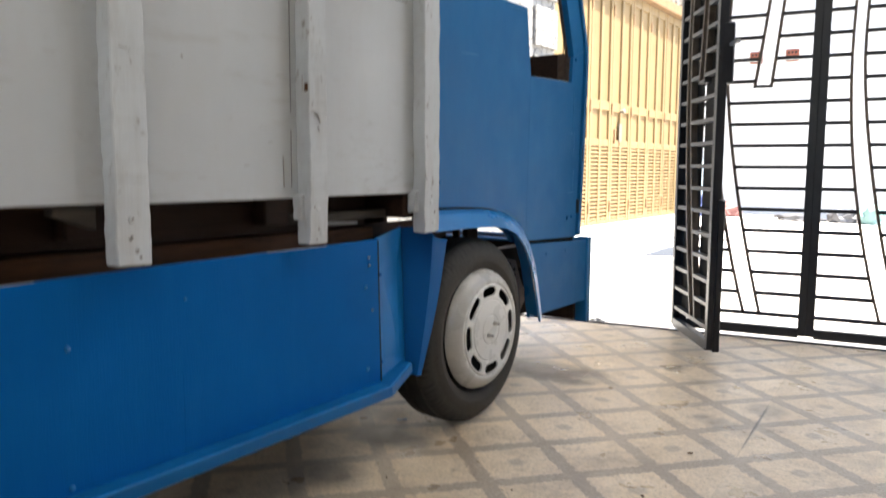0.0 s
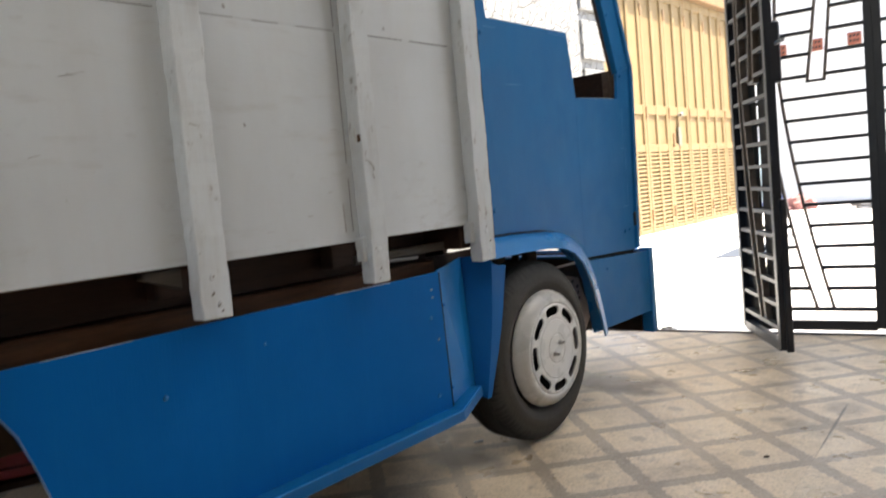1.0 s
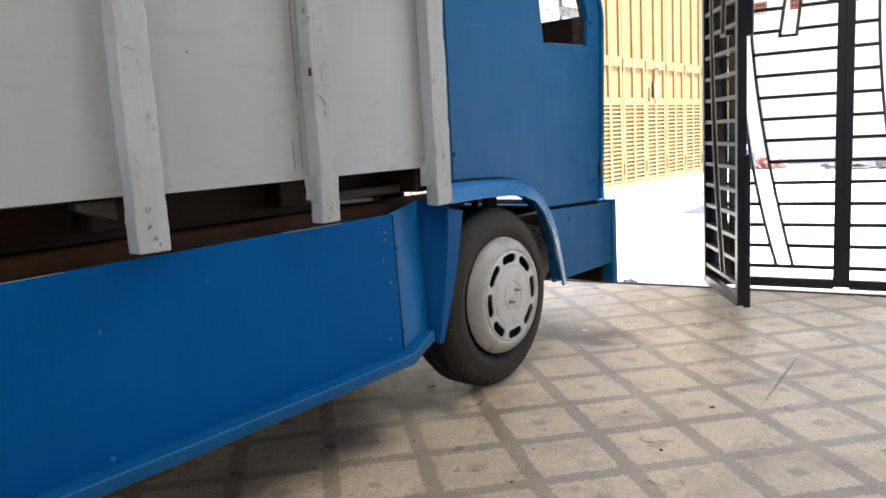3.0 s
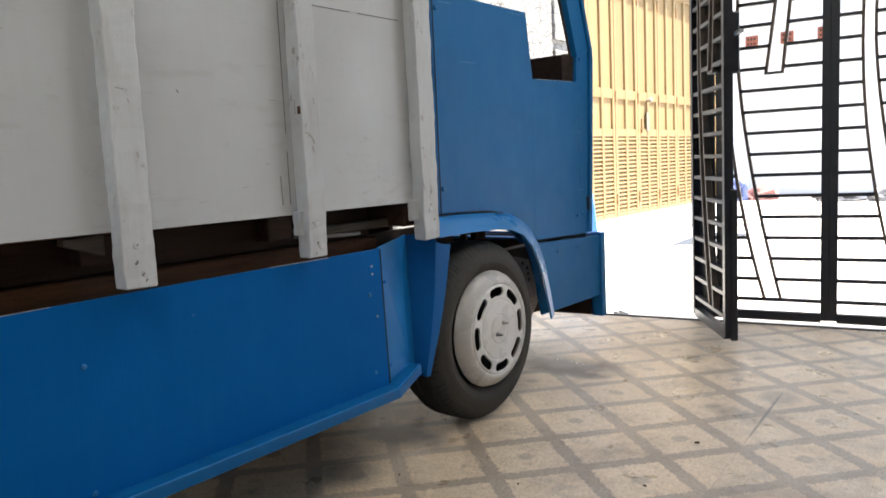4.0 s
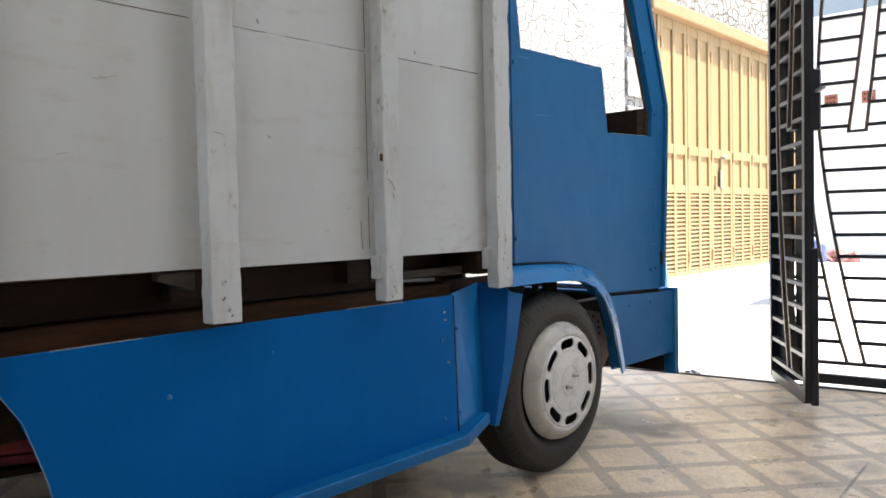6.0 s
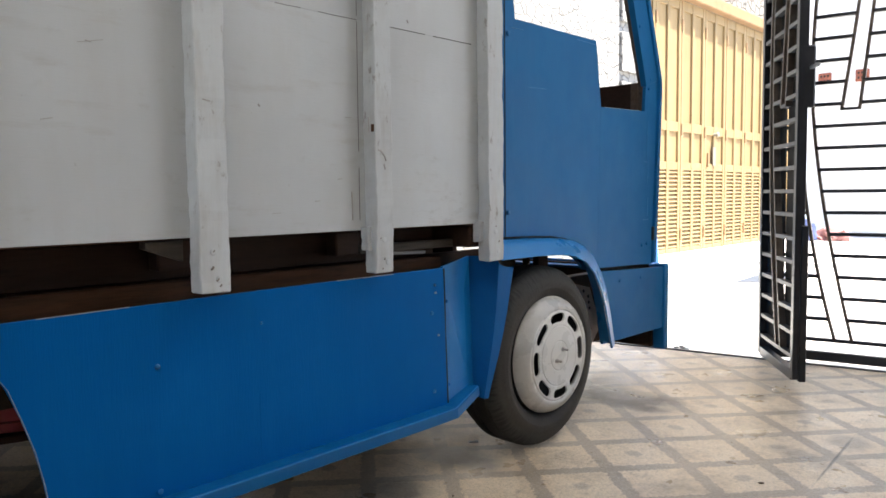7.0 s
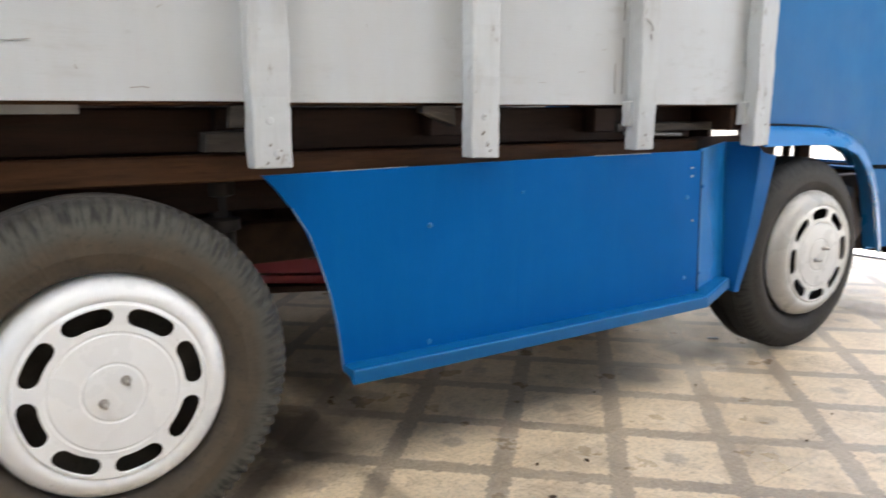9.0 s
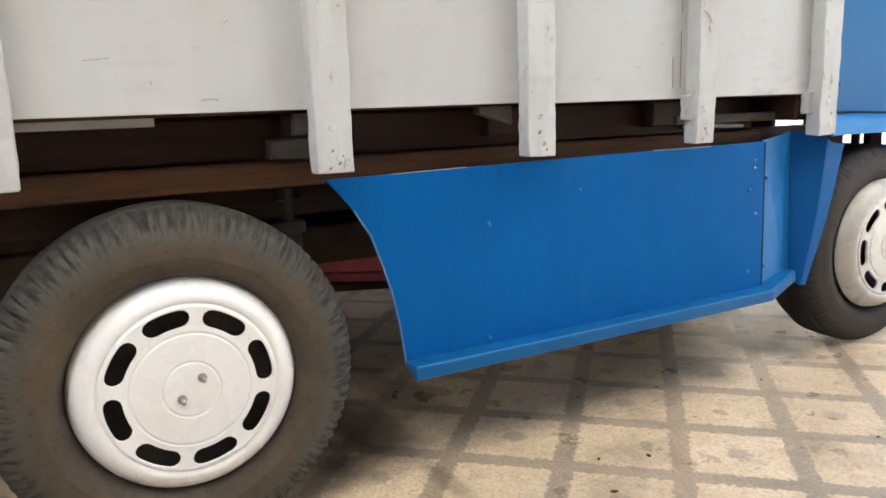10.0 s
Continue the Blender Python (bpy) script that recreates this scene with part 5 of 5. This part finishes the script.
heap("sack", (-2.03, 8.75, PAVE), (0.15, 0.15, 0.62), SACK, "tall pale blue sack leaning by the wall", "sack", 9.0)
heap("rope_coil", (-0.62, 8.5, STREET), (0.30, 0.16, 0.06), LEAF_GREY, "low tangle of dark grey rope on the ground", "rope", 13.0)
heap("basin", (0.25, 8.4, STREET), (0.19, 0.19, 0.17), TEAL, "upturned teal plastic basin on the ground", "basin", 17.0)
heap("sack", (-0.12, 8.45, STREET), (0.16, 0.13, 0.12), LEAF_GREY, "small grey sack on the ground", "sack", 21.0)
def ramp_z(x, y):
    """Height of the upper ramp under a point of the yard."""
    out = (Vector((x, y, 0)) - Vector((GX, GY, 0))).dot(GN)
    return 0.15 + (out - 1.8) / 0.8 * (STREET - 0.15)


# thin plate in the shape of a shadow whose caster is not built
solid("ground_shadow", plate([(x, y, ramp_z(x, y) + 0.003) for x, y in ((-0.90, 3.70), (-0.70, 3.78), (-0.48, 3.88), (-0.50, 4.34), (-0.80, 4.34), (-0.865, 4.14))], (0, 0, 1), 0.004), GROUND_SHADE, "thin grey plate standing for a shadow on the yard ground", "sheet")


def plastic_stool(at, turn):
    """Light blue plastic stool: square seat with a rim, four splayed legs joined by a band."""
    c = thing("plastic_stool", (0, 0, 0), "light blue plastic stool with splayed legs in the yard", "stool")
    part("seat", box(-0.14, 0.14, -0.14, 0.14, 0.465, 0.488, 0.012), PLASTIC, c)
    for y in (-0.135, 0.135):
        part("apron", box(-0.138, 0.138, y - 0.006, y + 0.006, 0.40, 0.468, 0.003), PLASTIC, c)
        part("apron", box(y - 0.006, y + 0.006, -0.128, 0.128, 0.40, 0.468, 0.003), PLASTIC, c)
    for x in (-0.125, 0.125):
        for y in (-0.125, 0.125):
            part("leg", bar((x, y, 0.42), (x * 1.3, y * 1.3, 0.0), 0.045, 0.04, (0, 1, 0), bevel=0.006), PLASTIC, c)
    for d in (-0.148, 0.148):
        part("band", box(-0.14, 0.14, d - 0.006, d + 0.006, 0.16, 0.20, 0.003), PLASTIC, c)
        part("band", box(d - 0.006, d + 0.006, -0.14, 0.14, 0.16, 0.20, 0.003), PLASTIC, c)
    c.matrix_world = pose(*at, 0, 0, turn)
    return c


plastic_stool((-1.435, 3.14, 0.121), 27)

LEAF_SCRAP = plain("dry_leaf", (0.09, 0.055, 0.03), 0.8, 0, 0.5, 60)
for k, (x, y, size) in enumerate(((0.163, -1.125, 0.016), (0.246, -1.292, 0.018), (0.12, -1.23, 0.012), (-0.13, -0.83, 0.008), (0.36, -0.62, 0.010), (0.593, -0.252, 0.014), (0.60, 0.12, 0.020), (-0.02, -0.55, 0.008), (0.30, -0.42, 0.007))):
    bm = bmesh.new()
    n, size = 7, size * 0.48
    ring = [bm.verts.new((size * math.cos(2 * math.pi * i / n) * (1 + 0.4 * noise.noise(Vector((i, k, 0)))), 0.55 * size * math.sin(2 * math.pi * i / n), 0.002 + 0.25 * size * abs(noise.noise(Vector((i * 1.7, k * 3.1, 1)))))) for i in range(n)]
    low = [bm.verts.new((v.co.x * 0.9, v.co.y * 0.9, 0.0)) for v in ring]
    bm.faces.new(ring), bm.faces.new(low)
    for i in range(n):
        bm.faces.new((ring[i], ring[(i + 1) % n], low[(i + 1) % n], low[i]))
    scrap = solid("leaf_scrap", bm, LEAF_SCRAP, "small curled dry leaf scrap on the floor", "leaf scrap", "", "dry leaf scraps on the floor")
    scrap.matrix_world = pose(x, y, 0.0015, 0, 0, 67 * k)

bm = bmesh.new()
top = [bm.verts.new(p) for p in ((-0.030, -0.011, 0.002), (-0.004, -0.014, 0.005), (0.028, -0.008, 0.002), (0.025, 0.012, 0.006), (-0.002, 0.009, 0.003), (-0.027, 0.013, 0.002))]
for v in top:
    v.co.x, v.co.y = v.co.x * 0.6, v.co.y * 0.6
low = [bm.verts.new((v.co.x * 0.97, v.co.y * 0.97, 0.0)) for v in top]
bm.faces.new(top), bm.faces.new(low[::-1])
for i in range(6):
    bm.faces.new((top[i], low[i], low[(i + 1) % 6], top[(i + 1) % 6]))
bmesh.ops.recalc_face_normals(bm, faces=bm.faces)
paper = solid("paper_scrap", bm, CAP, "small crumpled white paper scrap on the floor", "paper scrap")
paper.matrix_world = pose(-0.278, -0.155, 0.004, 0, 0, 40)

for k, (x, y, r) in enumerate(((-0.466, 1.801, 0.012), (-0.433, 1.807, 0.016), (-0.408, 1.808, 0.010))):
    bm = bmesh.new()
    bmesh.ops.create_icosphere(bm, subdivisions=2, radius=r)
    rough(bm, r * 0.8, 40.0, 3.0 * k)
    for v in bm.verts:
        v.co.z = max(0.0, v.co.z * 0.7 + r * 0.4)
    pebble = solid("pebble", bm, CONCRETE, "small pale pebble beside the gate sill", "pebble", "", "pale pebbles by the sill")
    pebble.location = (x, y, 0.0015)

# ---- floor tiles, last ----
bm = bmesh.new()
h = TILE / 2 - 0.0002
vs = [bm.verts.new((x, y, z)) for z, s in ((0.0, h), (-0.003, h), (-0.006, h)) for x, y in ((-s, -s), (s, -s), (s, s), (-s, s))]
bm.faces.new(vs[0:4])
for r in (0, 4):
    for i in range(4):
        bm.faces.new((vs[r + i], vs[r + (i + 1) % 4], vs[r + 4 + (i + 1) % 4], vs[r + 4 + i]))
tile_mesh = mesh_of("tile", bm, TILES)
ax = Vector((math.cos(TILE_TURN), math.sin(TILE_TURN)))
ay = Vector((-ax.y, ax.x))
rest = bmesh.new()
count = 0
for i in range(-9, 12):
    for j in range(-16, 8):
        c = Vector(TILE_O) + ax * (i * TILE) + ay * (j * TILE)
        corners = [c + ax * (a * h) + ay * (b * h) for a, b in ((-1, -1), (1, -1), (1, 1), (-1, 1))]
        if any(p.x < LEFT_X or p.x > RIGHT_X or p.y < BACK_Y for p in corners):
            continue
        if any(p.y > gate_y(p.x, -0.02) for p in corners):
            if all(p.y > gate_y(p.x, -0.02) for p in corners):
                continue
            cut = [Vector((p.x, min(p.y, gate_y(p.x, -0.015)), 0.0)) for p in corners]
            if (cut[3] - cut[0]).length > 0.01 and (cut[2] - cut[1]).length > 0.01:
                rest.faces.new([rest.verts.new(p) for p in cut])
            continue
        if -1.9 < c.y and count < 300:
            t = new("tile", tile_mesh)
            t.parent = floor
            t.matrix_world = pose(c.x, c.y, 0.0, 0, 0, math.degrees(TILE_TURN))
            count += 1
        else:
            rest.faces.new([rest.verts.new((p.x, p.y, 0)) for p in corners])
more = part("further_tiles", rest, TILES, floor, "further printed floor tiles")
tagged(more, kind="stuff")
